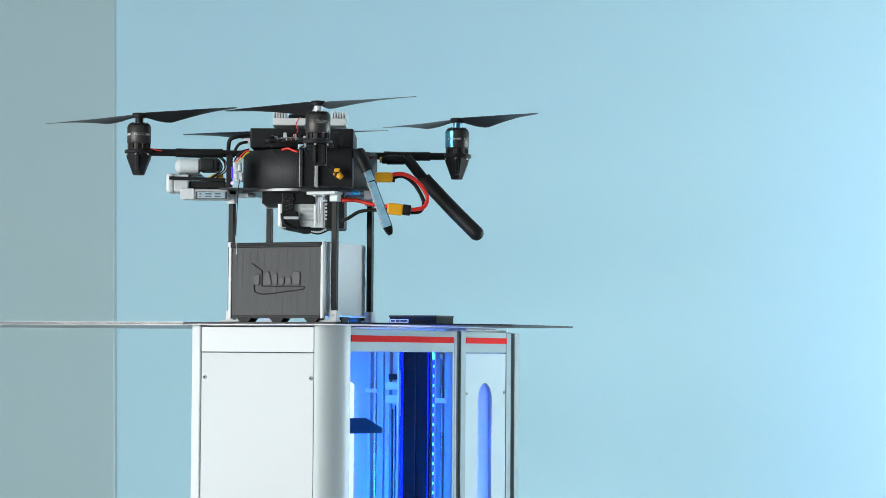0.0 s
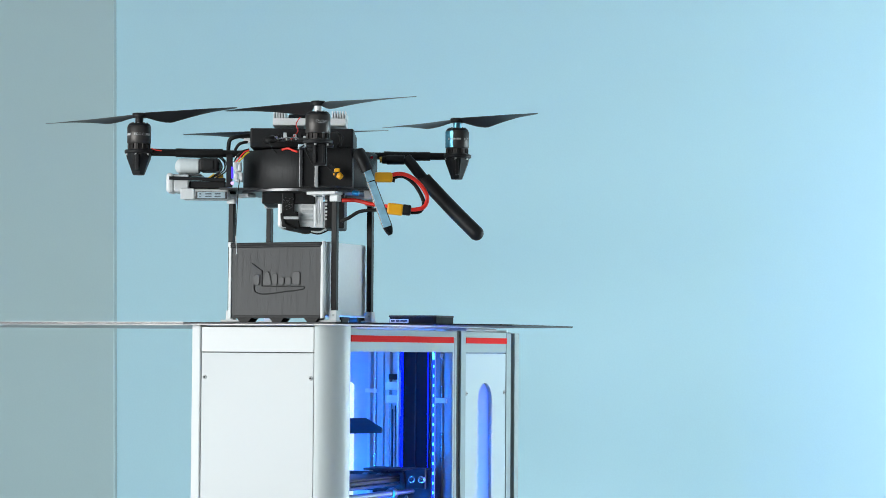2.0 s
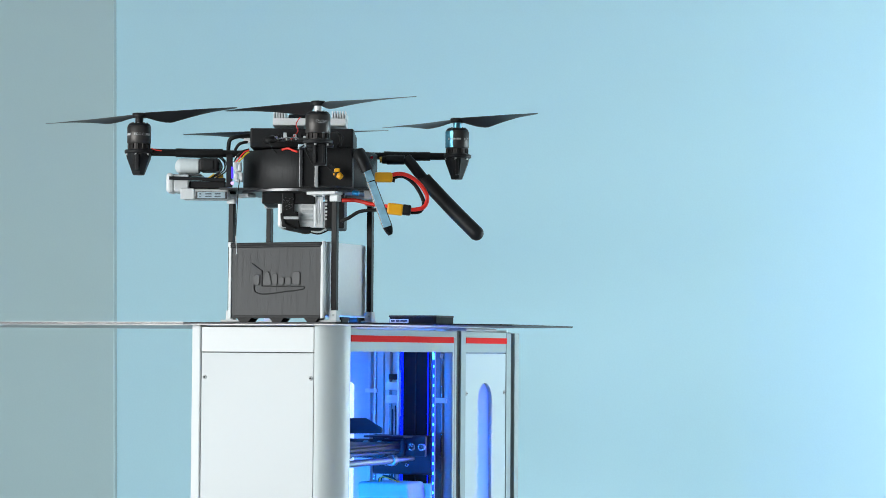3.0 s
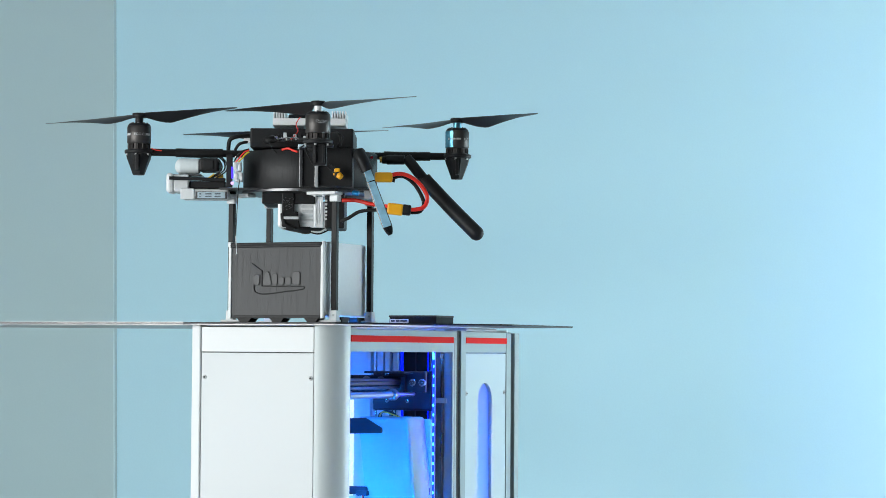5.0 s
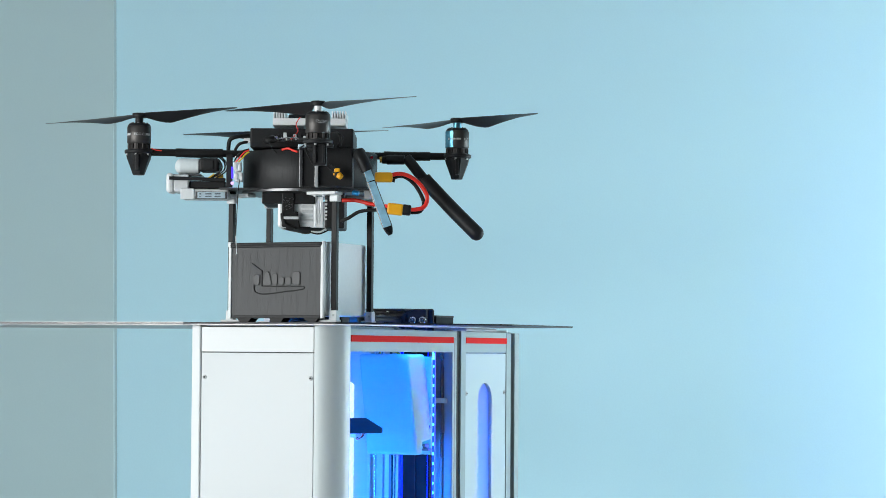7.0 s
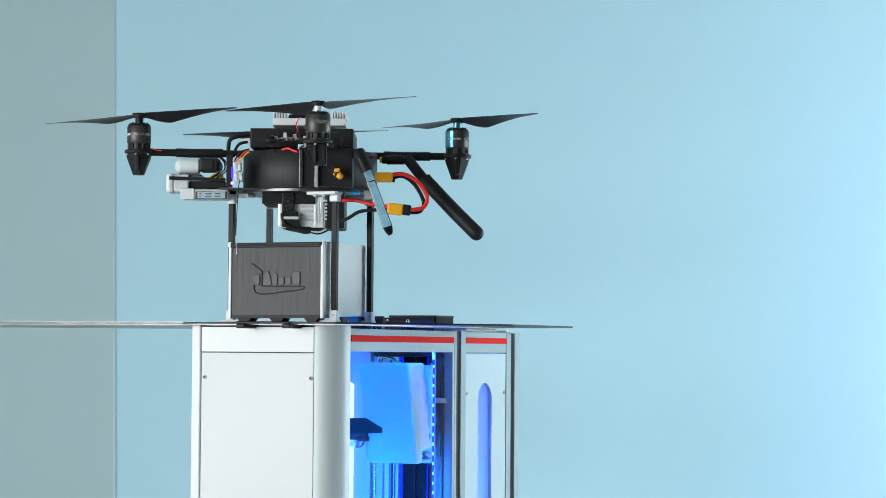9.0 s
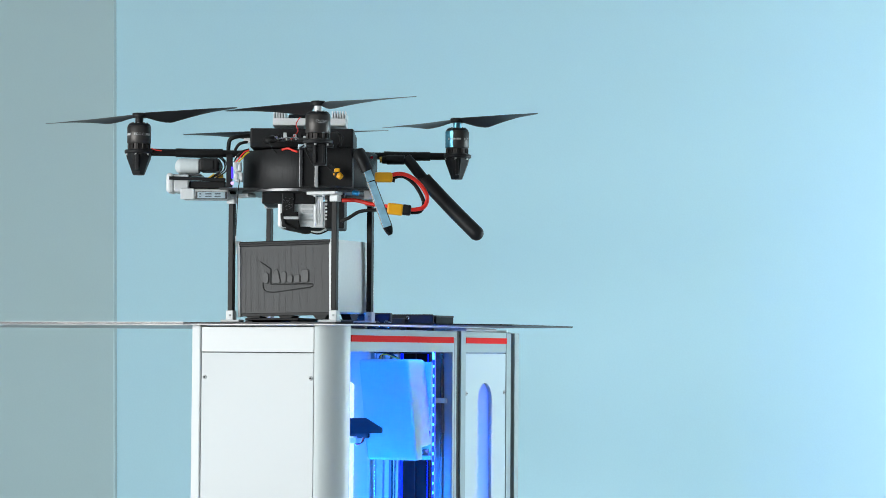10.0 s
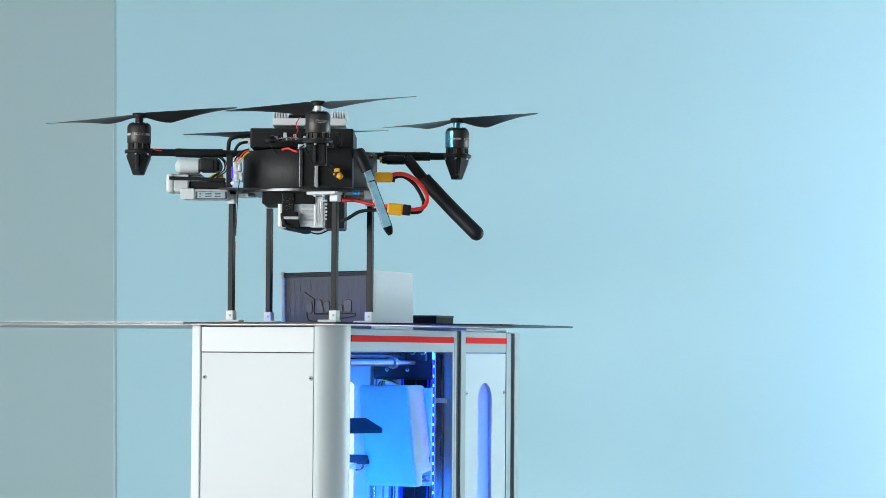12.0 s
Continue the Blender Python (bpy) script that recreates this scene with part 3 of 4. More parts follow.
    part("cover_slot", box(B(), (w + 0.0185, 0.089, -0.195), (w + 0.0211, 0.0902, -0.178), 0.0004), M["recess_shade"], cover)
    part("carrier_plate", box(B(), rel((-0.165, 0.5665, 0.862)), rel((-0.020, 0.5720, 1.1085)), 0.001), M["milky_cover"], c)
    latch = box(B(), rel((-0.040, 0.546, 0.872)), rel((-0.018, 0.5660, 0.878)), 0.002)
    box(latch, rel((-0.036, 0.548, 0.878)), rel((-0.024, 0.5660, 0.890)), 0.003)
    cyl(latch, rel((-0.030, 0.546, 0.886)), rel((-0.030, 0.543, 0.886)), 0.0045, 0.004, 12)
    part("latch", latch, M["steel_dark"], c, "small dark latch")
    bm = B()
    for k in range(3):
        o = k * 0.004
        tube(bm, [rel((tl[0] + 0.045 + o, 0.490, tl[2] - 0.004)), rel((tl[0] + 0.055 + o, 0.480, tl[2] + 0.010 + o * 0.6)), rel((tl[0] + 0.085, 0.485, tl[2] + 0.010 + o * 0.4)), rel((tl[0] + 0.105 - o, 0.495, tl[2] - 0.002))], 0.0013, 8)
    part("cover_cables", bm, M["rubber"], c)
    bm = tube(B(), [rel((tl[0] + 0.05, 0.485, tl[2] - 0.004)), rel((tl[0] + 0.065, 0.475, tl[2] + 0.013)), rel((tl[0] + 0.11, 0.490, tl[2] - 0.002))], 0.0013, 8)
    part("cover_cable_yellow", bm, M["yellow_wire"], c, "yellow cable")
    # sensor on a side arm
    arm = box(B(), rel((-0.232, 0.452, 0.921)), rel((-0.146, 0.475, 0.941)), 0.003)
    box(arm, rel((-0.172, 0.448, 0.918)), rel((-0.142, 0.470, 0.931)), 0.003)
    part("sensor_arm", arm, M["black"], c)
    part("sensor", box(B(), rel((-0.190, 0.443, 0.905)), rel((-0.170, 0.465, 0.9175)), 0.002), M["milky"], c)
    for mt, o in (("red_wire", 0.0), ("rubber", 0.003), ("label", -0.003)):
        part("sensor_wire", tube(B(), [rel((-0.176 + o, 0.448, 0.907)), rel((-0.166 + o, 0.446, 0.901 + o)), rel((-0.156 + o, 0.447, 0.909)), rel((-0.153 + o, 0.450, 0.920))], 0.0012, 8), M[mt], c)
    # sliding fork
    fork = new("sliding_fork")
    fork.parent = c
    tagged(fork, "black sliding fork with two ring bolts")
    part("fork_cap", box(B(), rel((-0.178, 0.50, DECK + 0.0235)), rel((-0.066, 0.556, DECK + 0.0285)), 0.0022), M["black"], fork)
    fz = 1.2280 - DECK
    fl, fh = rel((-0.0960, 0.555, 0)), rel((-0.0316, 0.567, 0))
    part("fork_plate", box(B(), (fl[0], fl[1], fz - 0.052), (fh[0], fh[1], fz), 0.003), M["black"], fork)
    part("tray", box(B(), rel((-0.235, 0.19, DECK + 0.0045)), rel((-0.095, 0.555, DECK + 0.010)), 0.002), M["black"], fork)
    for x in (-0.225, -0.105):
        part("tray_rib", box(B(), rel((x - 0.01, 0.19, DECK - 0.006)), rel((x + 0.01, 0.555, DECK + 0.0042)), 0.002), M["black"], fork)
    for px in (-0.0665, -0.0398):
        p = rel((px, 0.5545, DECK + 0.0000))
        bolt = part("ring_bolt", lathe(B(), p, (0, -1, 0), [(0.0098, 0.0), (0.0098, 0.004), (0.0088, 0.0052), (0.0066, 0.0052), (0.0060, 0.0035)], 24), M["steel"], fork)
        # dark disc puts the shade of the bolt's recess into colour
        part("recess_shade", cyl(B(), (p[0], p[1] - 0.003, p[2]), (p[0], p[1] - 0.0044, p[2]), 0.0056, 0.0052, 12), M["recess_shade"], bolt)
        part("bolt_core", cyl(B(), (p[0] + 0.001, p[1] - 0.004, p[2] + 0.001), (p[0] + 0.001, p[1] - 0.0052, p[2] + 0.001), 0.0022, 0.002, 8), M["steel"], bolt)
    return c, fork


lift, fork = carriage()

# ---- the carried box ----
BOX0 = Vector((-0.1437, -0.035, DECK))


def payload():
    p = thing("transport_box", Matrix.Translation(BOX0), "milky transport box with ribbed dark grey front and raised emblem", "box")
    w, d, z0, z1 = 0.1247, 0.240, 0.0125, 0.1855
    prof = [(-w + 0.008, 0.004), (w - 0.001, 0.004), (w - 0.001, d - 0.03)] + [(w - 0.03 + 0.029 * math.cos(math.pi / 2 * k / 8), d - 0.03 + 0.03 * math.sin(math.pi / 2 * k / 8)) for k in range(1, 9)] + \
           [(-w + 0.037 - 0.029 * math.sin(math.pi / 2 * k / 8), d - 0.03 + 0.03 * math.cos(math.pi / 2 * k / 8)) for k in range(9)]
    bm = prism(B(), prof, "z", z0 + 0.004, z1 - 0.0005)
    part("body", bm, M["translucent"], p, "milky white body with rounded back corners")
    part("front", box(B(), (-w + 0.009, -0.004, z0), (w - 0.0095, 0.0035, z1 - 0.012), 0.001), M["ribbed"], p, "dark grey ribbed front")
    ribs = B()
    rnd = random.Random(5)
    x = -w + 0.0102
    while x < w - 0.0112:
        deep = 0.00012 + 0.0002 * rnd.random()
        box(ribs, (x, -0.004 - deep, z0 + 0.003), (x + 0.0011 + 0.0003 * rnd.random(), -0.0039, z1 - 0.0135))
        x += 0.0023
    tagged(part("front_ribs", ribs, M["ribbed"], p), kind="stuff")
    rim = box(B(), (-w + 0.004, -0.0065, z1 - 0.0125), (w - 0.006, 0.0055, z1 - 0.001), 0.002)
    box(rim, (-w + 0.006, -0.0085, z1 - 0.008), (w - 0.008, -0.0060, z1 - 0.0055), 0.001)
    part("top_rail", rim, M["black"], p)
    part("bottom_rail", box(B(), (-w + 0.009, -0.0055, z0 - 0.003), (w - 0.010, 0.005, z0 + 0.004), 0.001), M["black"], p)
    for s, x in ((1, -w), (-1, w - 0.0090)):
        bm = box(B(), (x, -0.006, z0 - 0.004), (x + 0.0075, 0.006, z1 - 0.008), 0.0015)
        box(bm, (x - 0.003 * s + 0.001, -0.007, z1 - 0.011), (x + 0.0070, 0.006, z1 + 0.001), 0.002)
        part("edge_strip", bm, M["white"], p, "white edge strip")
    for x in (-0.085, 0.0, 0.09):
        part("foot", prism(B(), [(x - 0.019, z0 - 0.003), (x + 0.019, z0 - 0.003), (x + 0.010, 0.0), (x - 0.010, 0.0)], "y", 0.0, 0.035), M["rubber"], p)
    for y in (0.115, 0.2):
        part("side_foot", prism(B(), [(y - 0.024, z0 + 0.001), (y + 0.026, z0 + 0.001), (y + 0.014, 0.0), (y - 0.013, 0.0)], "x", w - 0.028, w - 0.004), M["rubber"], p)
    # emblem: a folded line with a long foot, and plain blocks
    bm = B()

    def stroke(pts, r):
        tube(bm, [(x, -0.0048, z) for x, z in pts], r * 1.15, 8, 5)
    stroke([(-0.063, 0.1362), (-0.0365, 0.1192)], 0.0012)
    stroke([(-0.0365, 0.1197), (-0.0365, 0.0830)], 0.0012)
    stroke([(-0.0365, 0.0832), (0.0, 0.0827), (0.040, 0.0827), (0.074, 0.0817)], 0.0012)
    stroke([(0.074, 0.0817), (0.068, 0.0752), (0.02, 0.0697), (-0.03, 0.0647), (-0.05, 0.0682), (-0.056, 0.0752), (-0.0575, 0.0872)], 0.0012)
    part("emblem_line", bm, M["logo"], p, "raised dark emblem line")
    def block(x0, x1, z0, z1, g, lean=0.0):
        c = 0.0035
        pts = [(x0 + c, z0), (x1 - c, z0), (x1, z0 + c), (x1 - lean, z1 - c), (x1 - c - lean, z1), (x0 + c + lean, z1), (x0 + lean, z1 - c), (x0, z0 + c)]
        mx, mz = (x0 + x1) / 2, (z0 + z1) / 2
        return [(x + math.copysign(g, x - mx), z + math.copysign(g, z - mz)) for x, z in pts]
    b0 = 0.0865
    sizes = ((-0.0560, -0.0420, 0.023, 0.0), (-0.0330, -0.0110, 0.030, 0.006), (-0.0080, 0.0040, 0.026, 0.0), (0.0080, 0.0215, 0.017, 0.0), (0.0260, 0.0400, 0.017, 0.0), (0.0445, 0.0630, 0.029, 0.0))
    shapes = [lambda g, k=k: block(k[0], k[1], b0, b0 + k[2], g, k[3]) for k in sizes]
    for shape in shapes:
        back = part("emblem_back", prism(B(), shape(0.0014), "y", -0.0052, -0.0030), M["logo"], p)
        part("emblem_block", prism(B(), shape(0.0), "y", -0.0070, -0.0052), M["emblem"], back)
    return p


crate = payload()

# ---- the drone ----
DRONE = Vector((-0.1408, 0.0872, DECK))


def blade(bm, hub, azimuth, tilt, radius, hand):
    """One propeller blade from the hub, with chord and twist along it."""
    a = radians(azimuth)
    out = Vector((math.cos(a) * math.cos(tilt), math.sin(a) * math.cos(tilt), math.sin(tilt)))
    side = Vector((-math.sin(a), math.cos(a), 0)) * hand
    up = out.cross(side) * hand
    if up.z < 0:
        up = -up
    rows = []
    n = 25
    for i in range(n + 1):
        s = i / n
        r = 0.010 + (radius - 0.010) * s
        chord = 0.014 + 0.035 * math.sin(s / 0.24 * math.pi / 2) if s < 0.24 else 0.049 * (1 - (s - 0.24) / 0.76 * 0.78)
        if i == n:
            chord *= 0.6
        twist = radians(27 * (1 - s) ** 1.2 + 7)
        lead = min(0.010, chord * 0.4) - 0.003 * s
        rise = 0.0
        rows.append([])
        for u, th in ((-1, 0), (-0.5, 1), (0.2, 1.2), (1, 0), (0.2, -0.5), (-0.5, -0.4)):
            w = u * chord * 0.5 + (chord * 0.5 - lead)
            p = Vector(hub) + out * r + side * (w * math.cos(twist)) + up * (-w * math.sin(twist) + rise + th * 0.0016 * (1.5 - s))
            rows[-1].append(bm.verts.new(p))
    for a0, b0 in zip(rows, rows[1:]):
        for k in range(6):
            bm.faces.new((a0[k], a0[(k + 1) % 6], b0[(k + 1) % 6], b0[k])).smooth = True
    bm.faces.new(rows[0][::-1])
    bm.faces.new(rows[-1])
    return bm


def rotor(drone, x, y, azimuth, tilt, hand, name_label):
    """Motor, propeller and mount with its taper foot."""
    zh = 0.4825
    m = B()
    cyl(m, (x, y, 0.416), (x, y, 0.458), 0.0278, seg=36, bevel=0.002)
    motor = part("motor", m, M["motor"], drone, name_label)
    ring = B()
    cyl(ring, (x, y, 0.4582), (x, y, 0.4635), 0.0272, 0.0235, 36)
    part("motor_cap", ring, M["black"], motor)
    st = B()
    cyl(st, (x, y, 0.402), (x, y, 0.4158), 0.0235, seg=30)
    for k in range(12):
        a = 2 * math.pi * k / 12
        cyl(st, (x + 0.0242 * math.cos(a), y + 0.0242 * math.sin(a), 0.404), (x + 0.0242 * math.cos(a), y + 0.0242 * math.sin(a), 0.4156), 0.0026, seg=8)
    part("stator", st, M["stator"], motor)
    cap = B()
    for k in range(8):
        a = 2 * math.pi * k / 8
        box(cap, (x + 0.018 * math.cos(a) - 0.002, y + 0.018 * math.sin(a) - 0.002, 0.4636), (x + 0.018 * math.cos(a) + 0.002, y + 0.018 * math.sin(a) + 0.002, 0.4662), 0.0006)
    part("cap_screws", cap, M["steel_dark"], motor)
    sh = B()
    cyl(sh, (x, y, 0.4640), (x, y, 0.4775), 0.0095, seg=20)
    # the right motor's shaft carries its blue reflection as colour
    part("shaft", sh, M["silver"] if hand < 0 else M["sheen_blue"] if x > 0.3 else M["black"], motor)
    hub = B()
    cyl(hub, (x, y, 0.4775), (x, y, 0.4885), 0.0165, seg=26, bevel=0.0015)
    h = part("propeller_hub", hub, M["black"], drone)
    for add, s in ((0, 1), (180, -1)):
        part("blade", blade(B(), (x, y, zh), azimuth + add, radians(tilt) * s, 0.263, hand), M["blade"], h)
    pl = B()
    cyl(pl, (x, y, 0.393), (x, y, 0.4018), 0.0335, seg=30, bevel=0.0015)
    mt = part("motor_mount", pl, M["black"], drone)
    for k in range(6):
        a = 2 * math.pi * k / 6 + 0.4
        sc = cyl(B(), (x + 0.029 * math.cos(a), y + 0.029 * math.sin(a), 0.3885), (x + 0.029 * math.cos(a), y + 0.029 * math.sin(a), 0.3929), 0.0024, seg=8)
        part("mount_screw", sc, M["screw_steel"], mt)
    return motor


def taper(drone, x, y):
    bm = B()
    top = [(x + 0.031 * math.cos(2 * math.pi * k / 8 + 0.3), y + 0.031 * math.sin(2 * math.pi * k / 8 + 0.3), 0.3925) for k in range(8)]
    mid = [(x + 0.028 * math.cos(2 * math.pi * k / 8 + 0.3), y + 0.028 * math.sin(2 * math.pi * k / 8 + 0.3), 0.381) for k in range(8)]
    bot = [(x + 0.0135 * math.cos(2 * math.pi * k / 8 + 0.3), y + 0.0135 * math.sin(2 * math.pi * k / 8 + 0.3), 0.343) for k in range(8)]
    loops = [[bm.verts.new(p) for p in r] for r in (top, mid, bot)]
    for a, b in zip(loops, loops[1:]):
        for k in range(8):
            bm.faces.new((a[k], a[(k + 1) % 8], b[(k + 1) % 8], b[k]))
    bm.faces.new(loops[0])
    bm.faces.new(loops[-1][::-1])
    box(bm, (x - 0.004, y - 0.0335, 0.352), (x + 0.004, y - 0.018, 0.390), 0.001)
    part("taper_foot", bm, M["black"], drone)


def slim_foot(drone, x, y):
    """Narrow bracket under the near motor, with two ribs and a light rod."""
    bm = box(B(), (x - 0.0105, y - 0.016, 0.3455), (x + 0.0200, y + 0.016, 0.3925), 0.002)
    box(bm, (x - 0.0060, y - 0.021, 0.350), (x - 0.0015, y - 0.0155, 0.3915), 0.001)
    box(bm, (x + 0.0120, y - 0.021, 0.350), (x + 0.0165, y - 0.0155, 0.3915), 0.001)
    foot = part("slim_foot", bm, M["black"], drone)
    part("foot_flange", box(B(), (x - 0.025, y - 0.018, 0.3865), (x + 0.035, y + 0.018, 0.3928), 0.002), M["black"], foot)


def wrapped_text(motor, words, x, y, z, size, turn, r=0.02805):
    """Writing laid round the motor shell; turn: degrees from the near side, to the right."""
    cu = bpy.data.curves.new("writing", "FONT")
    cu.body, cu.size, cu.align_x, cu.extrude = words, size, "CENTER", 0.0
    cu.resolution_u = 2
    tmp = new("writing", cu)
    me = bpy.data.meshes.new_from_object(tmp.evaluated_get(bpy.context.evaluated_depsgraph_get()))
    bpy.data.objects.remove(tmp)
    for v in me.vertices:
        a = v.co.x / r + radians(turn)
        v.co = Vector((x + (r + 0.0002) * math.sin(a), y - (r + 0.0002) * math.cos(a), z + v.co.y))
    me.materials.clear()
    me.materials.append(M["print_pale"])
    ob = new("writing", me)
    ob.parent = motor
    return ob


def print_bars(motor, x, y, z, turns, h=0.003, r=0.0281):
    for t0, t1 in turns:
        bm = B()
        n = 4
        vs = []
        for i in range(n + 1):
            a = radians(t0 + (t1 - t0) * i / n)
            vs.append([bm.verts.new((x + q * math.sin(a), y - q * math.cos(a), z + w)) for q, w in ((r, 0), (r + 0.0003, 0), (r + 0.0003, h), (r, h))])
        for a, b in zip(vs, vs[1:]):
            for k in range(4):
                bm.faces.new((a[k], a[(k + 1) % 4], b[(k + 1) % 4], b[k]))
        bm.faces.new(vs[0])
        bm.faces.new(vs[-1][::-1])
        part("print_bar", bm, M["print_pale"], motor)


ROTORS = (((-0.3825, -0.05), -26, 2.1, 1), ((0.052, -0.345), -33, 0.5, -1), ((0.3635, 0.02), -47, 0.0, 1), ((-0.067, 0.35), -8, 0.6, -1))


def drone_body():
    d = thing("delivery_drone", Matrix.Translation(DRONE) @ pose(0, 0, 0, 0, 0, YAW), "black quadcopter on thin legs, with antennas and red cables", "drone")
    for (x, y), az, tilt, hand in ROTORS:
        motor = rotor(d, x, y, az, tilt, hand, "dark motor with pale print")
        if x < -0.3:
            wrapped_text(motor, "FCC CE", x, y, 0.4345, 0.0085, 12)
            print_bars(motor, x, y, 0.4345, ((-74, -38), (42, 70)), 0.005)
        elif y < -0.3:
            wrapped_text(motor, "CAUTION", x, y, 0.4405, 0.0062, 22)
            print_bars(motor, x, y, 0.4375, ((2, 44),), 0.0009)
        elif x > 0.3:
            wrapped_text(motor, "FCC", x, y, 0.4345, 0.0085, 52)
            print_bars(motor, x, y, 0.4355, ((-50, -38), (-30, -8), (-4, 18)), 0.004)
            # thin blue shell on the left third paints the reflection there
            glare = B()
            cyl(glare, (x, y, 0.4175), (x, y, 0.4565), 0.0281, seg=36)
            bmesh.ops.delete(glare, geom=[f for f in glare.faces if f.calc_center_median().x > x - 0.010 or abs(f.normal.z) > 0.5], context="FACES")
            bmesh.ops.solidify(glare, geom=glare.faces[:], thickness=-0.0003)
            part("blue_sheen", glare, M["sheen_blue"], motor, "blue sheen painted on the shell")
        if y < -0.3:
            slim_foot(d, x, y)
        else:
            taper(d, x, y)
    # arms
    for (x, y), r0 in ((ROTORS[0][0], 0.09), (ROTORS[1][0], 0.05), (ROTORS[2][0], 0.13), (ROTORS[3][0], 0.05)):
        v = Vector((x, y, 0)).normalized()
        arm = B()
        a, b = v * (Vector((x, y, 0)).length - 0.02), v * 0.05
        tube(arm, [(a.x, a.y, 0.3975), ((a.x + b.x) / 2, (a.y + b.y) / 2, 0.3965), (b.x, b.y, 0.3975)], 0.0085, 12, 3)
        part("arm", arm, M["carbon"], d)
        sl = B()
        p, q = v * 0.30, v * 0.19
        tube(sl, [(p.x, p.y, 0.397), ((p.x + q.x) / 2, (p.y + q.y) / 2, 0.3965), (q.x, q.y, 0.3975)], 0.0105, 12, 3)
        part("arm_sleeve", sl, M["rubber"], d)
    # drum, upper box and mount block
    bm = B()
    cx = 0.0169
    cyl(bm, (cx, 0.0, 0.3072), (cx, 0.0, 0.3991), 0.158, seg=96, bevel=0.002)
    drum = part("drum", bm, M["print_black"], d, "black printed drum body")
    bm = box(B(), (-0.1169, -0.115, 0.4041), (0.1224, 0.10, 0.4494), 0.003)
    part("upper_housing", bm, M["black"], d)
    bm = box(B(), (0.0018, -0.20, 0.3085), (0.1242, -0.02, 0.3978), 0.003)
    part("front_block", bm, M["black"], d)
    part("support_rib", box(B(), (0.0385, -0.212, 0.3070), (0.0462, -0.2, 0.3908), 0.001), M["screw_steel"], d, "grey metal rib")
    part("block_edge", box(B(), (0.0030, -0.206, 0.3070), (0.0107, -0.2, 0.3908), 0.001), M["steel_dark"], d)
    part("rim", cyl(B(), (cx, 0, 0.3075 - 0.006), (cx, 0, 0.3075), 0.161, seg=96), M["steel_dark"], d)
    # legs with brackets and feet
    W2, D2, c, s = 0.1352, 0.0935, math.cos(radians(YAW)), math.sin(radians(YAW))
    for sx, sy in ((-1, -1), (1, -1), (-1, 1), (1, 1)):
        u, v = sx * W2, sy * D2
        x, y = u * c + v * s - 0.0025, -u * s + v * c
        t = pose(0, 0, 0, 0, 0, -YAW).to_3x3()
        leg = box(B(), (x - 0.0066, y - 0.0066, 0.020), (x + 0.0066, y + 0.0066, 0.315), 0.0012, t)
        part("leg", leg, M["carbon"], d, "black square carbon leg")
        foot = box(B(), (x - 0.0095, y - 0.0095, 0.006), (x + 0.0095, y + 0.0095, 0.0275), 0.0012, t)
        bx = box(B(), (x - 0.0235 if sx < 0 else x - 0.037, y - 0.012, 0.0), (x + 0.028 if sx < 0 else x + 0.013, y + 0.012, 0.0062), 0.0025, t)
        fp = part("foot", foot, M["white"], d, "white printed foot")
        part("foot_base", bx, M["white"], fp)
        part("foot_screw", cyl(B(), (x - 0.002, y - 0.0122, 0.0165), (x - 0.002, y - 0.0092, 0.0165), 0.0026, seg=12), M["screw_steel"], fp)
        br = box(B(), (x - 0.0105, y - 0.0105, 0.278), (x + 0.0105, y + 0.0105, 0.2935), 0.002, t)
        bp = part("leg_bracket", br, M["white"], d, "white printed leg bracket")
        part("bracket_plate", box(B(), (x - 0.016 if sx < 0 else x - 0.062, y - 0.02, 0.2935), (x + 0.05 if sx < 0 else x + 0.012, y + 0.02, 0.3010), 0.0015, t), M["white"], bp)
        for k in (0.012, 0.034):
            o = t @ Vector((k if sx < 0 else -k - 0.008, -0.0205, 0))
            part("bracket_screw", cyl(B(), (x + o.x, y + o.y, 0.2890), (x + o.x, y + o.y, 0.2934), 0.0035, 0.0038, 10), M["white"], bp)
    # white sheet under the drum
    part("under_sheet", box(B(), (-0.1872, -0.12, 0.3065), (0.1769, 0.12, 0.3105), 0.001), M["steel_dark"], d)
    # heat sink with fan
    zs, zt = 0.4643, 0.4957
    sink = B()
    box(sink, (-0.0689, -0.06, zs - 0.003), (0.1016, 0.07, zs + 0.014), 0.001)
    hs = part("heat_sink", sink, M["sink_white"], d, "finned silver heat sink")
    x = -0.0676
    k = 0
    while x < 0.1003:
        if not (-0.0372 < x < 0.0646):
            part("fin", box(B(), (x, -0.06, zs + 0.0142), (x + 0.0028, 0.07, zt), 0.0004), M["sink_white"], hs)
        x += 0.0062
    fan = B()
    cyl(fan, (-0.0093, 0.0, zs + 0.0145), (-0.0093, 0.0, zt - 0.004), 0.027, seg=30, bevel=0.001)
    box(fan, (-0.0332, -0.03, zs + 0.0145), (0.0170, 0.03, zs + 0.0185), 0.002)
    part("cooling_fan", fan, M["black"], hs)
    # speed controller board on the drum's shoulder
    bd = box(B(), (-0.0656, -0.155, 0.4176), (0.0214, -0.12, 0.4241), 0.001)
    bo = part("circuit_board", bd, M["steel_dark"], d)
    for kx in range(7):
        xx = -0.0604 + kx * 0.0115
        box_h = 0.004 + 0.004 * ((kx * 7) % 3)
        part("board_chip", box(B(), (xx, -0.152, 0.4241), (xx + 0.007, -0.14, 0.4241 + box_h), 0.0006), M["black"] if kx % 2 else M["silver"], bo)
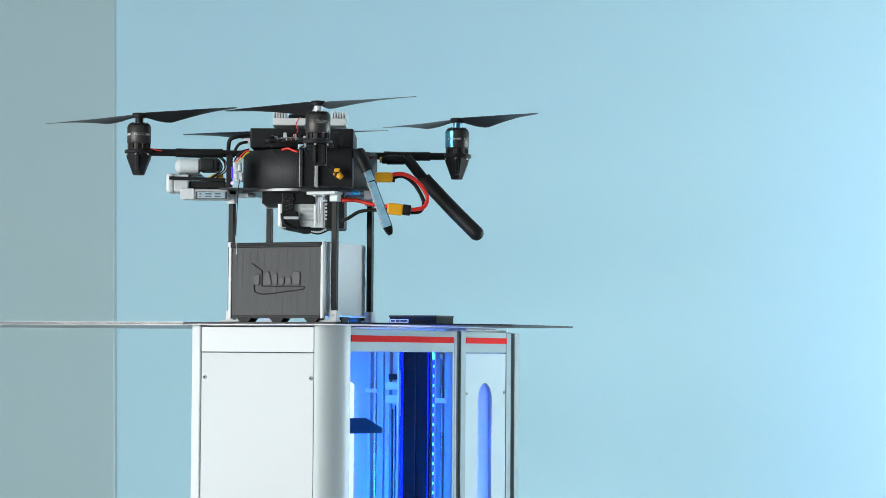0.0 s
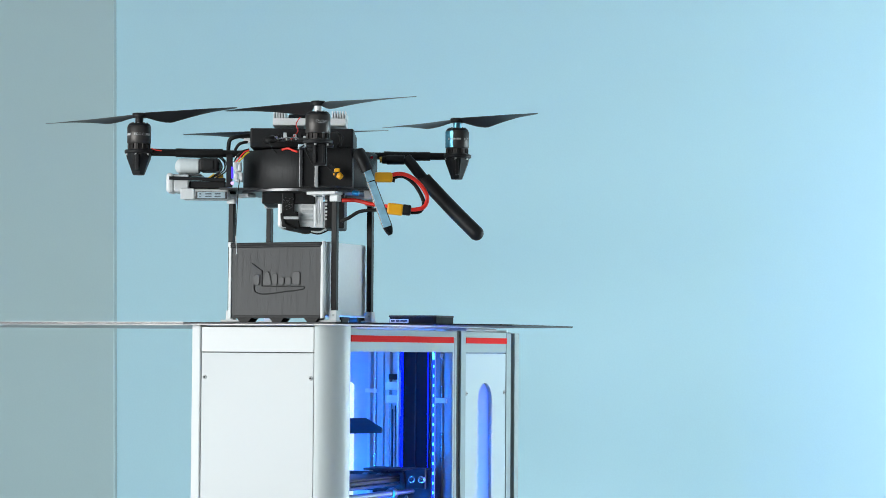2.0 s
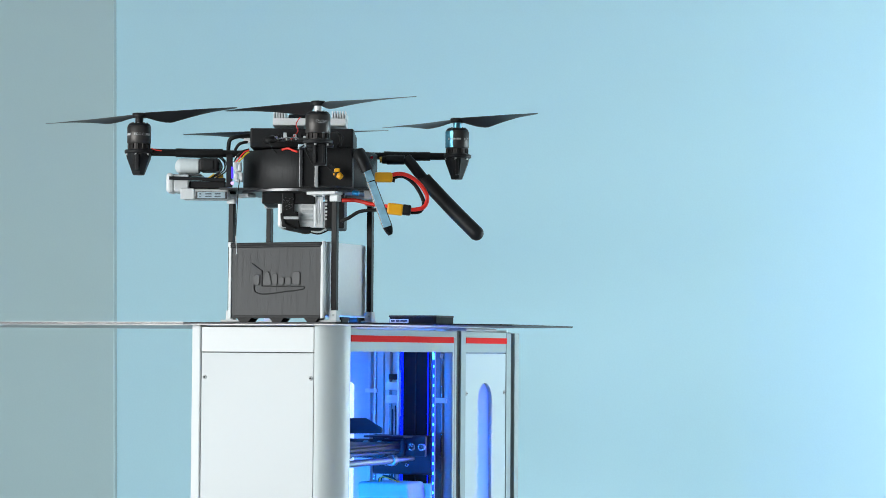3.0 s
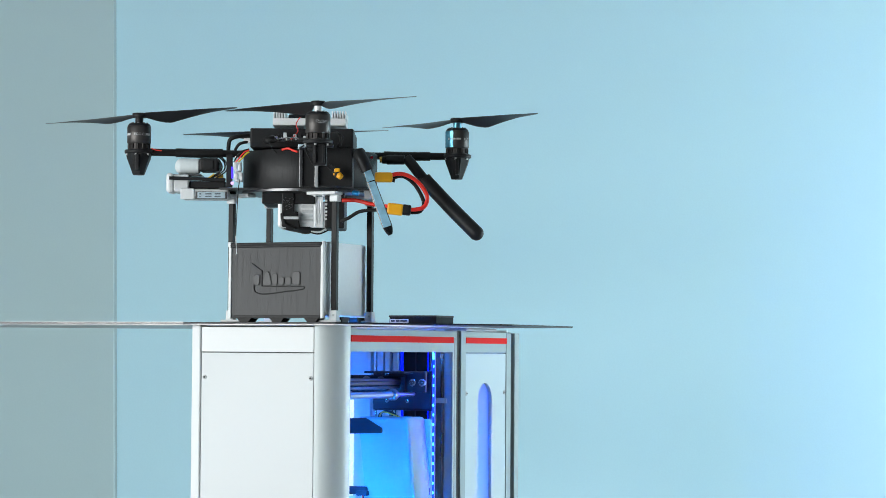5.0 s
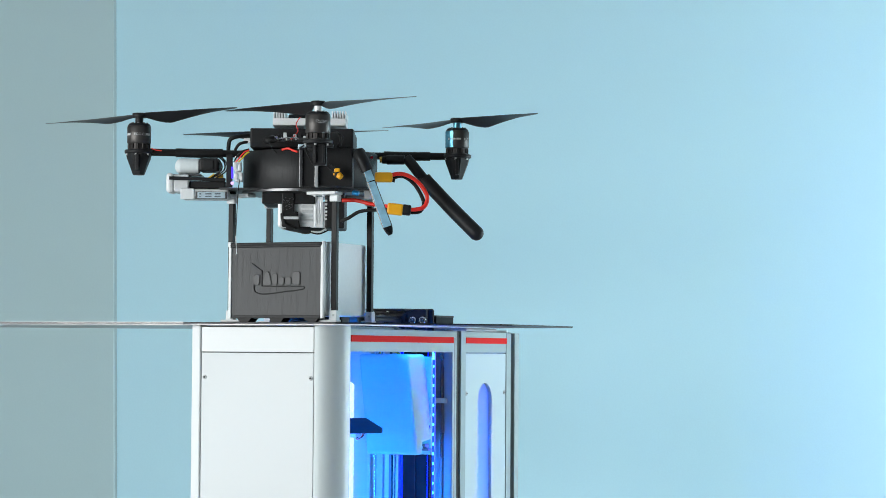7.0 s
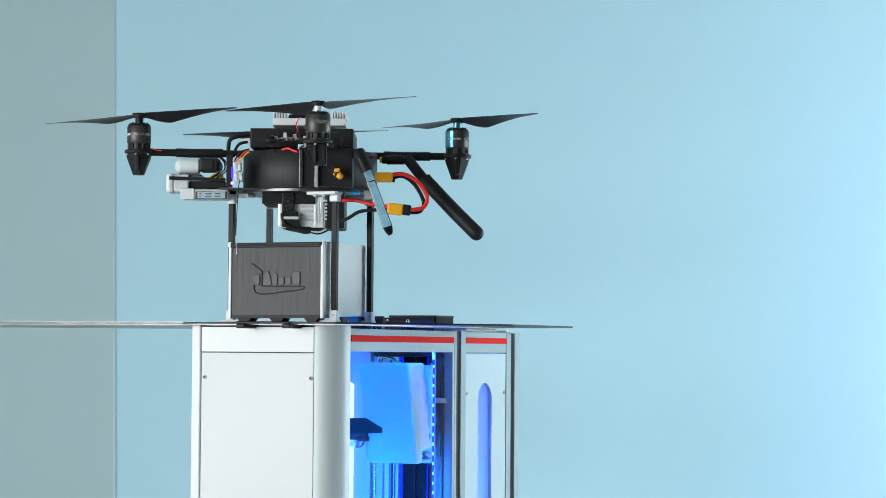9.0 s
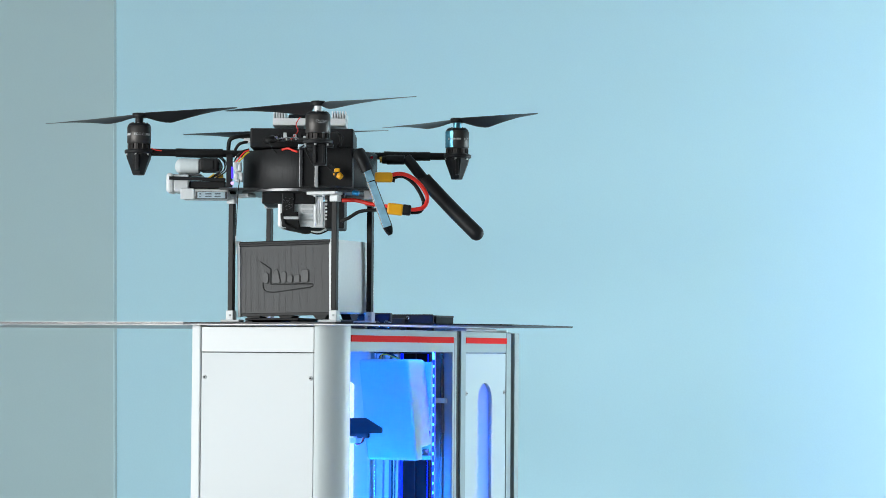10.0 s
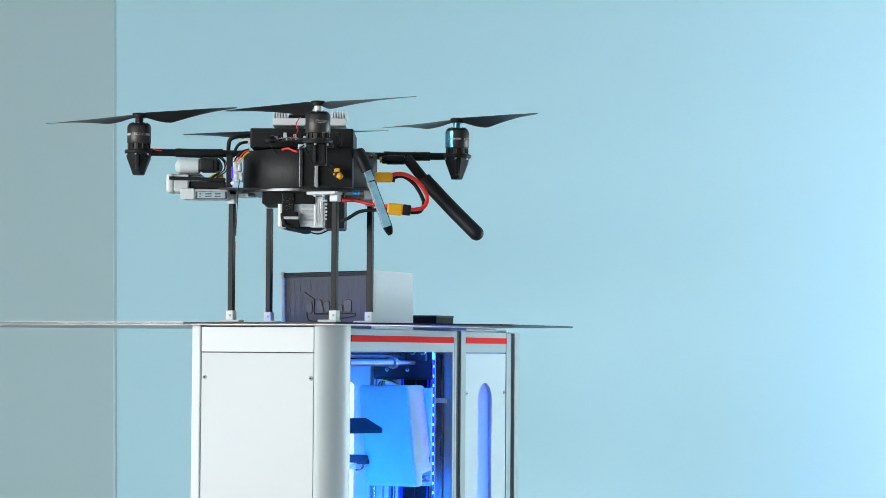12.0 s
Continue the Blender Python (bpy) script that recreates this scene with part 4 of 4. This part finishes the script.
    cyl_b = cyl(B(), (-0.0777, -0.1600, 0.4164), (-0.0570, -0.1600, 0.4205), 0.009, seg=14, bevel=0.001)
    part("board_coil", cyl_b, M["rubber"], bo)
    for mt, pts in ((M["rubber"], [(-0.0877, -0.1650, 0.4172), (-0.0718, -0.1700, 0.4221), (-0.0562, -0.1700, 0.4144), (-0.0381, -0.1700, 0.4197)]),
                    (M["rubber"], [(-0.0562, -0.1700, 0.4196), (-0.0377, -0.1750, 0.4128), (-0.0118, -0.1750, 0.4155), (0.0157, -0.1800, 0.4114)]),
                    (M["steel"], [(-0.0483, -0.1720, 0.4181), (-0.0276, -0.1720, 0.4222), (0.0009, -0.1720, 0.4211)]),
                    (M["rubber"], [(0.0734, -0.2000, 0.4320), (0.0919, -0.2100, 0.4273), (0.0946, -0.2100, 0.4093), (0.0855, -0.2050, 0.3980)]),
                    (M["rubber"], [(0.0022, -0.1900, 0.3975), (0.0156, -0.2000, 0.4044), (0.0287, -0.2500, 0.4078)]),
                    (M["red_wire"], [(-0.3521, -0.0600, 0.4049), (-0.3401, -0.0600, 0.4010), (-0.3282, -0.0600, 0.3998)]),
                    (M["rubber"], [(-0.0855, -0.1600, 0.4151), (-0.0772, -0.1650, 0.4095), (-0.0695, -0.1650, 0.4134)])):
        part("wire", tube(B(), pts, 0.0014, 8), mt, d)
    for k in range(5):
        part("board_pin", cyl(B(), (-0.0519 + 0.011 * k, -0.156, 0.4176), (-0.0519 + 0.011 * k, -0.156, 0.4267 - 0.003 * (k % 2)), 0.0016, seg=8), M["silver"], bo)
    # battery, its holder, strap and dome
    part("battery_holder", box(B(), (-0.0904, -0.085, 0.2760), (0.0332, 0.08, 0.3064), 0.002), M["black"], d)
    bat = box(B(), (-0.0543, -0.075, 0.2212), (0.0630, 0.06, 0.2819), 0.006)
    battery = part("battery", bat, M["foil"], d, "silver foil wrapped battery pack")
    for z in (366, 374, 382, 390):
        part("foil_fold", box(B(), (0.0003, -0.0775, 0.2665 - (z - 366) * 0.00131), (0.0279, -0.0745, 0.2725 - (z - 366) * 0.00131), 0.0012), M["silver"], battery)
    part("battery_end", box(B(), (0.0556, -0.079, 0.2199), (0.1016, 0.06, 0.3043), 0.004), M["black"], battery)
    part("side_tape", box(B(), (0.0319, -0.0785, 0.2226), (0.0516, -0.0748, 0.2925), 0.001), M["foil"], battery)
    lean = pose(0, 0, 0, 0, -8, 0).to_3x3()
    strap = box(B(), (-0.0440, -0.0885, 0.2218), (-0.0151, -0.0795, 0.3063), 0.0022)
    box(strap, (-0.0361, -0.0925, 0.2152), (-0.0033, -0.0870, 0.2560), 0.0022, lean)
    tube(strap, [(-0.0419, -0.0900, 0.2530), (-0.0361, -0.0940, 0.2279), (-0.0137, -0.0940, 0.2175)], 0.005, 8, 5)
    part("strap", strap, M["rubber"], battery, "black hook and loop strap")
    part("strap_buckle", box(B(), (-0.0382, -0.1040, 0.2391), (-0.0037, -0.099, 0.2453), 0.001), M["silver"], battery)
    fuzz = B()
    rnd = random.Random(3)
    for k in range(46):
        x, z = -0.0415 + 0.024 * rnd.random(), 0.2600 + 0.030 * rnd.random()
        box(fuzz, (x, -0.0894, z), (x + 0.0012 + 0.002 * rnd.random(), -0.0884, z + 0.0011))
    tagged(part("strap_fuzz", fuzz, M["steel_dark"], battery), kind="stuff")
    slits = B()
    for k in range(6):
        box(slits, (0.0565, -0.0800, 0.2390 + 0.0085 * k), (0.0615, -0.0788, 0.2440 + 0.0085 * k), 0.0004)
    part("end_slits", slits, M["silver"], battery)
    for k in range(4):
        part("tape_crease", tube(B(), [(0.0335 + 0.004 * k, -0.0790, 0.2240 + 0.004 * k), (0.0360 + 0.003 * k, -0.0793, 0.2450), (0.0345 + 0.004 * k, -0.0790, 0.2700 + 0.004 * k)], 0.0009, 6, 4), M["silver"], battery)
    dome = B()
    for i in range(4):
        r0, r1 = (0.055, 0.050, 0.038, 0.02)[i], (0.050, 0.038, 0.02, 0.006)[i]
        z = 0.2231 - 0.0035 * i
        cyl(dome, (0.0079, -0.02, z), (0.0079, -0.02, z - 0.0035), r0, r1, 32)
    part("battery_dome", dome, M["black"], battery)
    part("dome_cable", tube(B(), [(0.0200, -0.0820, 0.2105), (0.0430, -0.0880, 0.2060), (0.0640, -0.0820, 0.2150)], 0.0018, 8), M["rubber"], battery)
    part("dome_cable", tube(B(), [(0.0249, -0.0800, 0.2119), (0.0449, -0.0850, 0.2105), (0.0591, -0.0800, 0.2187)], 0.002, 8), M["white"], battery)
    # sensors on the left boom
    ball = [(0.0185 * math.sin(math.pi / 2 * k / 7) + 0.0004, 0.016 - 0.016 * math.cos(math.pi / 2 * k / 7)) for k in range(8)] + [(0.0188, 0.040), (0.0180, 0.056), (0.0150, 0.058)]
    part("camera_ball", lathe(B(), (-0.2975, -0.0500, 0.3640), (1, 0, 0), ball, 32), M["milky"], d, "white rounded camera housing")
    shade = box(B(), (-0.2395, -0.075, 0.3509), (-0.1920, -0.02, 0.3827), 0.006)
    box(shade, (-0.2300, -0.078, 0.356), (-0.2050, -0.074, 0.377), 0.003)
    part("camera_shade", shade, M["black"], d)
    part("camera_tray", box(B(), (-0.300, -0.082, 0.3395), (-0.232, -0.02, 0.3435), 0.0015), M["steel_dark"], d)
    part("sensor_rod", cyl(B(), (-0.3040, -0.1060, 0.3326), (-0.1741, -0.1060, 0.3290), 0.0042, seg=12), M["black"], d)
    part("sensor_end", box(B(), (-0.3125, -0.10, 0.2994), (-0.2960, -0.03, 0.3450), 0.006), M["white"], d, "white rounded sensor end")
    part("sensor_case", box(B(), (-0.2965, -0.095, 0.3010), (-0.2600, -0.03, 0.3420), 0.004), M["silver"], d, "brushed silver sensor housing")
    finder = part("range_finder", box(B(), (-0.2775, -0.100, 0.2842), (-0.1680, -0.04, 0.3085), 0.006), M["silver"], d, "silver rounded range finder")
    part("finder_edge", box(B(), (-0.2440, -0.1018, 0.2850), (-0.1705, -0.0992, 0.3022), 0.0006), M["steel_dark"], finder)
    part("finder_cap", box(B(), (-0.2785, -0.1025, 0.2835), (-0.2465, -0.0985, 0.3090), 0.005), M["white"], finder)
    part("finder_window", box(B(), (-0.2390, -0.1025, 0.2862), (-0.1745, -0.0990, 0.3010), 0.001), M["blue_grey"], d)
    bars = B()
    for a, b in ((-0.2345, -0.2300), (-0.2214, -0.2060), (-0.1991, -0.1850)):
        for z in (0.2900, 0.2935, 0.2968):
            box(bars, (a, -0.1033, z), (b, -0.1026, z + 0.0013))
    part("print_bars", bars, M["ink"], d)
    part("sensor_block", box(B(), (-0.2600, -0.085, 0.3103), (-0.1760, -0.03, 0.3275), 0.003), M["black"], d)
    part("brass_plate", box(B(), (-0.1995, -0.083, 0.3185), (-0.1811, -0.079, 0.3449), 0.002), M["yellow_dull"], d)
    # control board between boom and drum
    part("control_board", box(B(), (-0.1710, -0.12, 0.3120), (-0.1579, -0.100, 0.3870), 0.001), M["black"], d)
    part("status_light", box(B(), (-0.1587, -0.125, 0.3316), (-0.1548, -0.1205, 0.3578), 0.001), M["led_purple"], d, "small purple status light")
    part("status_light", box(B(), (-0.1600, -0.127, 0.3170), (-0.1535, -0.1215, 0.3235), 0.001), M["led_pink"], d, "small pink status light")
    for x0, x1, z0, z1 in ((-0.1530, -0.1361, 0.3467, 0.3702), (-0.1517, -0.1322, 0.3231, 0.3454)):
        plug = box(B(), (x0 + 0.002, -0.138, z0), (x1, -0.11, z1), 0.003)
        box(plug, (x0, -0.141, z0 + 0.004), (x0 + 0.009, -0.13, z1 - 0.003), 0.002)
        box(plug, (x1 - 0.006, -0.142, z0 + 0.002), (x1 + 0.001, -0.134, z1 - 0.008), 0.0015)
        plug = part("plug", plug, M["white"], d, "white plastic plug")
        part("plug_groove", box(B(), (x0 + 0.0092, -0.1395, z0 + 0.003), (x0 + 0.0108, -0.137, z1 - 0.004)), M["blue_grey"], plug)
        part("plug_pin", cyl(B(), (x0 + 0.005, -0.134, z1 - 0.001), (x0 + 0.005, -0.134, z1 + 0.012), 0.0016, seg=8), M["silver"], plug)
    wires = ((M["red_wire"], [(-0.1159, -0.1500, 0.3949), (-0.1276, -0.1500, 0.3896), (-0.1387, -0.1400, 0.3786), (-0.1482, -0.1350, 0.3685)]),
             (M["yellow_wire"], [(-0.1159, -0.1500, 0.3910), (-0.1249, -0.1500, 0.3844), (-0.1348, -0.1400, 0.3747), (-0.1442, -0.1350, 0.3672)]),
             (M["rubber"], [(-0.1160, -0.1500, 0.3975), (-0.1328, -0.1500, 0.3922), (-0.1440, -0.1400, 0.3825), (-0.1521, -0.1350, 0.3685)]),
             (M["rubber"], [(-0.1922, -0.0700, 0.3840), (-0.1775, -0.1000, 0.3698), (-0.1786, -0.1000, 0.3514), (-0.2056, -0.0900, 0.3348)]),
             (M["rubber"], [(-0.1975, -0.0700, 0.3813), (-0.1840, -0.1000, 0.3658), (-0.1864, -0.1000, 0.3500), (-0.2122, -0.0900, 0.3335)]),
             (M["rubber"], [(-0.1870, -0.0700, 0.3854), (-0.1722, -0.1000, 0.3672), (-0.1733, -0.1000, 0.3501), (-0.1990, -0.0900, 0.3336)]),
             (M["yellow_wire"], [(-0.2161, -0.0900, 0.3334), (-0.2073, -0.1000, 0.3380), (-0.2008, -0.1000, 0.3433)]))
    for mt, pts in wires:
        part("wire", tube(B(), pts, 0.0017, 8), mt, d)
    part("cable_loop", tube(B(), [(-0.1204, -0.1000, 0.4333), (-0.1471, -0.1100, 0.4296), (-0.1640, -0.1100, 0.4216), (-0.1686, -0.1000, 0.4001)], 0.0048, 12), M["rubber"], d, "thick black cable loop")
    part("cable_loop", tube(B(), [(-0.1202, -0.1000, 0.4189), (-0.1416, -0.1100, 0.4126), (-0.1528, -0.1000, 0.3989)], 0.0035, 12), M["rubber"], d)
    part("cable_plug", box(B(), (-0.1329, -0.1050, 0.4157), (-0.1177, -0.09, 0.4267), 0.001), M["silver"], d)
    # cables on the front
    for mt, r, pts in ((M["red_wire"], 0.0026, [(-0.0395, -0.1650, 0.3954), (-0.0249, -0.1700, 0.3977), (-0.0116, -0.1750, 0.3922), (-0.0022, -0.1800, 0.3892)]),
                       (M["red_wire"], 0.0012, [(-0.0039, -0.0800, 0.4783), (-0.0117, -0.1000, 0.4604), (-0.0051, -0.1400, 0.4396), (-0.0193, -0.1600, 0.4194)]),
                       (M["rubber"], 0.0014, [(-0.0669, -0.1650, 0.4160), (-0.0640, -0.1680, 0.3989), (-0.0511, -0.1650, 0.3875)]),
                       (M["rubber"], 0.0018, [(0.0239, -0.3400, 0.3846), (0.0315, -0.3600, 0.3667), (0.0416, -0.3600, 0.3479)]),
                       (M["rubber"], 0.0018, [(0.0875, -0.2000, 0.4334), (0.1009, -0.2100, 0.4209), (0.0960, -0.2100, 0.3989)]),
                       (M["rubber"], 0.0016, [(0.0680, -0.2100, 0.3626), (0.0817, -0.2250, 0.3513), (0.0895, -0.2250, 0.3397)]),
                       (M["rubber"], 0.0016, [(0.0642, -0.2100, 0.3562), (0.0753, -0.2250, 0.3461), (0.0844, -0.2250, 0.3371)])):
        part("wire", tube(B(), pts, r, 8), mt, d)
    part("wire_clip", box(B(), (-0.0017, -0.1900, 0.3948), (0.0180, -0.176, 0.4061), 0.002), M["blue_grey"], d)
    part("small_plug", cyl(B(), (0.0864, -0.2150, 0.3405), (0.0999, -0.2280, 0.3280), 0.0088, 0.007, 10, 0.002), M["yellow"], d, "small yellow power plug")
    part("plug_collar", box(B(), (0.0832, -0.2280, 0.3395), (0.0967, -0.215, 0.3486), 0.002), M["yellow"], d)
    part("plug_band", cyl(B(), (0.0905, -0.2190, 0.3363), (0.0945, -0.2225, 0.3329), 0.0092, 0.0090, 10), M["rubber"], d)
    # main power cables and plugs
    part("power_plug", box(B(), (0.1728, -0.1300, 0.3253), (0.2137, -0.108, 0.3479), 0.004), M["yellow"], d, "yellow power plug")
    part("power_plug_end", cyl(B(), (0.2076, -0.1150, 0.3319), (0.2194, -0.1150, 0.3293), 0.0045, seg=12), M["black"], d)
    pw = pose(0, 0, 0, 0, 6, 0).to_3x3()
    part("power_plug", box(B(), (0.2021, -0.1300, 0.2497), (0.2386, -0.106, 0.2759), 0.004, pw), M["yellow"], d, "yellow power plug")
    part("power_plug_cap", box(B(), (0.2359, -0.1280, 0.2488), (0.2570, -0.108, 0.2735), 0.004, pw), M["black"], d)
    for name, mt, r, pts in (("power_cable_red", M["red_wire"], 0.0048, [(0.1972, -0.1200, 0.3354), (0.2233, -0.1200, 0.3447), (0.2495, -0.1200, 0.3410), (0.2757, -0.1200, 0.3228), (0.2943, -0.1200, 0.2928), (0.2879, -0.1200, 0.2692), (0.2683, -0.1200, 0.2625), (0.2527, -0.1200, 0.2624)]),
                            ("power_cable_black", M["rubber"], 0.0045, [(0.2075, -0.1100, 0.3335), (0.2361, -0.1050, 0.3407), (0.2625, -0.1050, 0.3238), (0.2797, -0.1050, 0.2976), (0.2864, -0.1050, 0.2754), (0.2761, -0.1100, 0.2579), (0.2500, -0.1100, 0.2565)]),
                            ("power_cable_red", M["red_wire"], 0.0045, [(0.0971, -0.0900, 0.2842), (0.1290, -0.1000, 0.2838), (0.1621, -0.1100, 0.2755), (0.2055, -0.1150, 0.2690)]),
                            ("power_cable_black", M["rubber"], 0.0042, [(0.0949, -0.0900, 0.2355), (0.1123, -0.1000, 0.2430), (0.1374, -0.1100, 0.2570), (0.1689, -0.1150, 0.2608), (0.2082, -0.1150, 0.2611)])):
        part(name, tube(B(), pts, r, 12), mt, d)
    # antennas
    a1 = B()
    tube(a1, [(0.1369, -0.2000, 0.3872), (0.1464, -0.2100, 0.3696), (0.1582, -0.2100, 0.3439)], 0.0142, 14, 4)
    cyl(a1, (0.1281, -0.1700, 0.3870), (0.1448, -0.2050, 0.3868), 0.0105, seg=18, bevel=0.002)
    ant = part("antenna_joint", a1, M["black"], d)
    p0, p1 = Vector((0.1555, -0.2100, 0.3516)), Vector((0.2122, -0.2170, 0.1985))
    along = (p1 - p0).normalized()
    flat = Vector((0.86, 0.45, 0.25))
    flat = (flat - along * flat.dot(along)).normalized()
    face = along.cross(flat)
    bm = B()
    loops = []
    n = 24
    for i in range(n + 1):
        s = i / n
        q = p0 + (p1 - p0) * s
        half = 0.0100 + 0.0032 * s
        if i >= n - 4:
            half *= (1.0, 0.97, 0.88, 0.70, 0.35)[i - n + 4]
        loops.append([bm.verts.new(q + flat * (half * math.cos(k * math.pi / 6)) + face * (0.005 * math.sin(k * math.pi / 6))) for k in range(12)])
    for a, b in zip(loops, loops[1:]):
        for k in range(12):
            bm.faces.new((a[k], a[(k + 1) % 12], b[(k + 1) % 12], b[k])).smooth = True
    bm.faces.new(loops[0][::-1])
    bm.faces.new(loops[-1])
    paddle = part("antenna_paddle", bm, M["gloss_black"], ant, "glossy black antenna paddle")
    # pale strips paint the bluish reflection on the glossy black paddle
    glare = B()
    for s0, s1 in ((0.02, 0.20), (0.215, 0.88)):
        quad = []
        for s, lo_u, hi_u in ((s0, -0.0095, 0.0060), (s1, -0.0122, 0.0072)):
            q = p0 + (p1 - p0) * s
            quad.append([q + flat * u + face * h for u, h in ((lo_u, 0.0035), (hi_u, 0.0052), (hi_u, 0.0064), (lo_u, 0.0047))])
        vs = [[glare.verts.new(p) for p in row] for row in quad]
        for k in range(4):
            glare.faces.new((vs[0][k], vs[0][(k + 1) % 4], vs[1][(k + 1) % 4], vs[1][k]))
        glare.faces.new(vs[0][::-1])
        glare.faces.new(vs[1])
    part("paddle_glare", glare, M["pale_glare"], paddle, "pale blue glare painted on the paddle")
    a2 = B()
    cyl(a2, (0.1865, -0.0200, 0.3854), (0.1971, -0.0200, 0.3854), 0.0095, seg=18, bevel=0.001)
    cyl(a2, (0.1971, -0.0200, 0.3854), (0.2398, -0.0250, 0.3853), 0.0115, seg=18, bevel=0.0015)
    ant2 = part("antenna_joint", a2, M["black"], d)
    part("antenna_ring", cyl(B(), (0.1811, -0.0200, 0.3853), (0.1865, -0.0200, 0.3854), 0.0072, seg=16), M["gold"], ant2, "brass antenna ring")
    lo, mid, hi = (0.2438, -0.0300, 0.3903), (0.2881, -0.0400, 0.3352), (0.4093, -0.0600, 0.2116)
    st = B()
    cyl(st, lo, mid, 0.0125, 0.0125, 10, 0.002)
    part("antenna_stem", st, M["black"], ant2)
    rod = tube(B(), [(0.2841, -0.0400, 0.3432), (0.2908, -0.0400, 0.3339), (0.3522, -0.0500, 0.2686), (0.4026, -0.0600, 0.2181), hi], 0.0165, 18, 4, 0.0175)
    an = part("antenna_rod", rod, M["black"], ant2, "long thick black antenna")
    tip = bmesh.new()
    bmesh.ops.create_uvsphere(tip, u_segments=20, v_segments=12, radius=0.0174)
    bmesh.ops.translate(tip, verts=tip.verts, vec=hi)
    for f in tip.faces:
        f.smooth = True
    part("antenna_tip", tip, M["black"], ant2)
    part("signal_lens", cyl(B(), (0.1645, -0.1300, 0.3815), (0.1662, -0.1450, 0.3803), 0.0045, 0.0035, 14), M["red_lens"], d, "small red signal lamp, off")
    # loose thin wire and a blue screw
    part("aerial_wire", tube(B(), [(-0.1382, -0.1400, 0.3277), (-0.1409, -0.1500, 0.2918), (-0.1440, -0.1500, 0.2202), (-0.1450, -0.1500, 0.1942)], 0.0011, 6), M["rubber"], d)
    part("aerial_end", tube(B(), [(-0.1450, -0.1500, 0.1968), (-0.1420, -0.1500, 0.1552)], 0.0012, 6), M["white"], d, "white wire end")
    part("blue_screw", cyl(B(), (0.1221, -0.1300, 0.3001), (0.1366, -0.1350, 0.2973), 0.006, seg=12, bevel=0.001), M["blue"], d, "blue anodised screw")
    part("mount_post", box(B(), (0.1473, -0.1000, 0.2879), (0.1718, -0.08, 0.3076), 0.002), M["white"], d)
    return d


drone_body()


# ---- what moves ----
def motions():
    # height of the carriage over its loading level, fork reach, and the box
    up = ((0.0, -0.546), (2.0, -0.387), (2.5, -0.348), (3.0, -0.3057), (5.0, -0.1440), (5.5, -0.1043), (6.0, -0.0630), (6.5, -0.0250), (7.0, 0.0135), (7.2, 0.0285), (7.4, 0.038), (7.6, 0.038), (8.1, -0.0083), (9.25, -0.0083), (9.4, 0.0), (11.1, 0.0), (11.25, -0.006), (11.5, -0.025), (12.0, -0.0653))
    walk(lift, [(t, pose(CARRY.x, CARRY.y, CARRY.z + z)) for t, z in up])
    reach = ((0.0, 0.0), (7.8, 0.0), (8.7, -0.252), (9.82, -0.252), (10.0, -0.209), (10.5, -0.075), (10.72, -0.013), (10.82, 0.0), (12.0, 0.0))
    walk(fork, [(t, pose(0, y, 0)) for t, y in reach])
    x, y, z = BOX0
    rows = ((0.0, 0, 0, 0), (9.25, 0, 0, 0), (9.4, 0, 0.0060, 0.9), (9.82, 0, 0.0060, 0.9), (10.0, 0.043, 0.0060, 0.9), (10.5, 0.177, 0.0060, 1.1), (10.72, 0.239, 0.0060, 1.1), (10.82, 0.252, 0.0060, 1.1), (11.1, 0.252, 0.006, 1.1), (11.25, 0.252, 0.0, 1.1), (11.5, 0.252, -0.019, 1.1), (12.0, 0.252, -0.0593, 1.1))
    walk(crate, [(t, pose(x + 0.03 * dy, y + 1.02 * dy, z + dz, 0, -tip, 0)) for t, dy, dz, tip in rows])


motions()
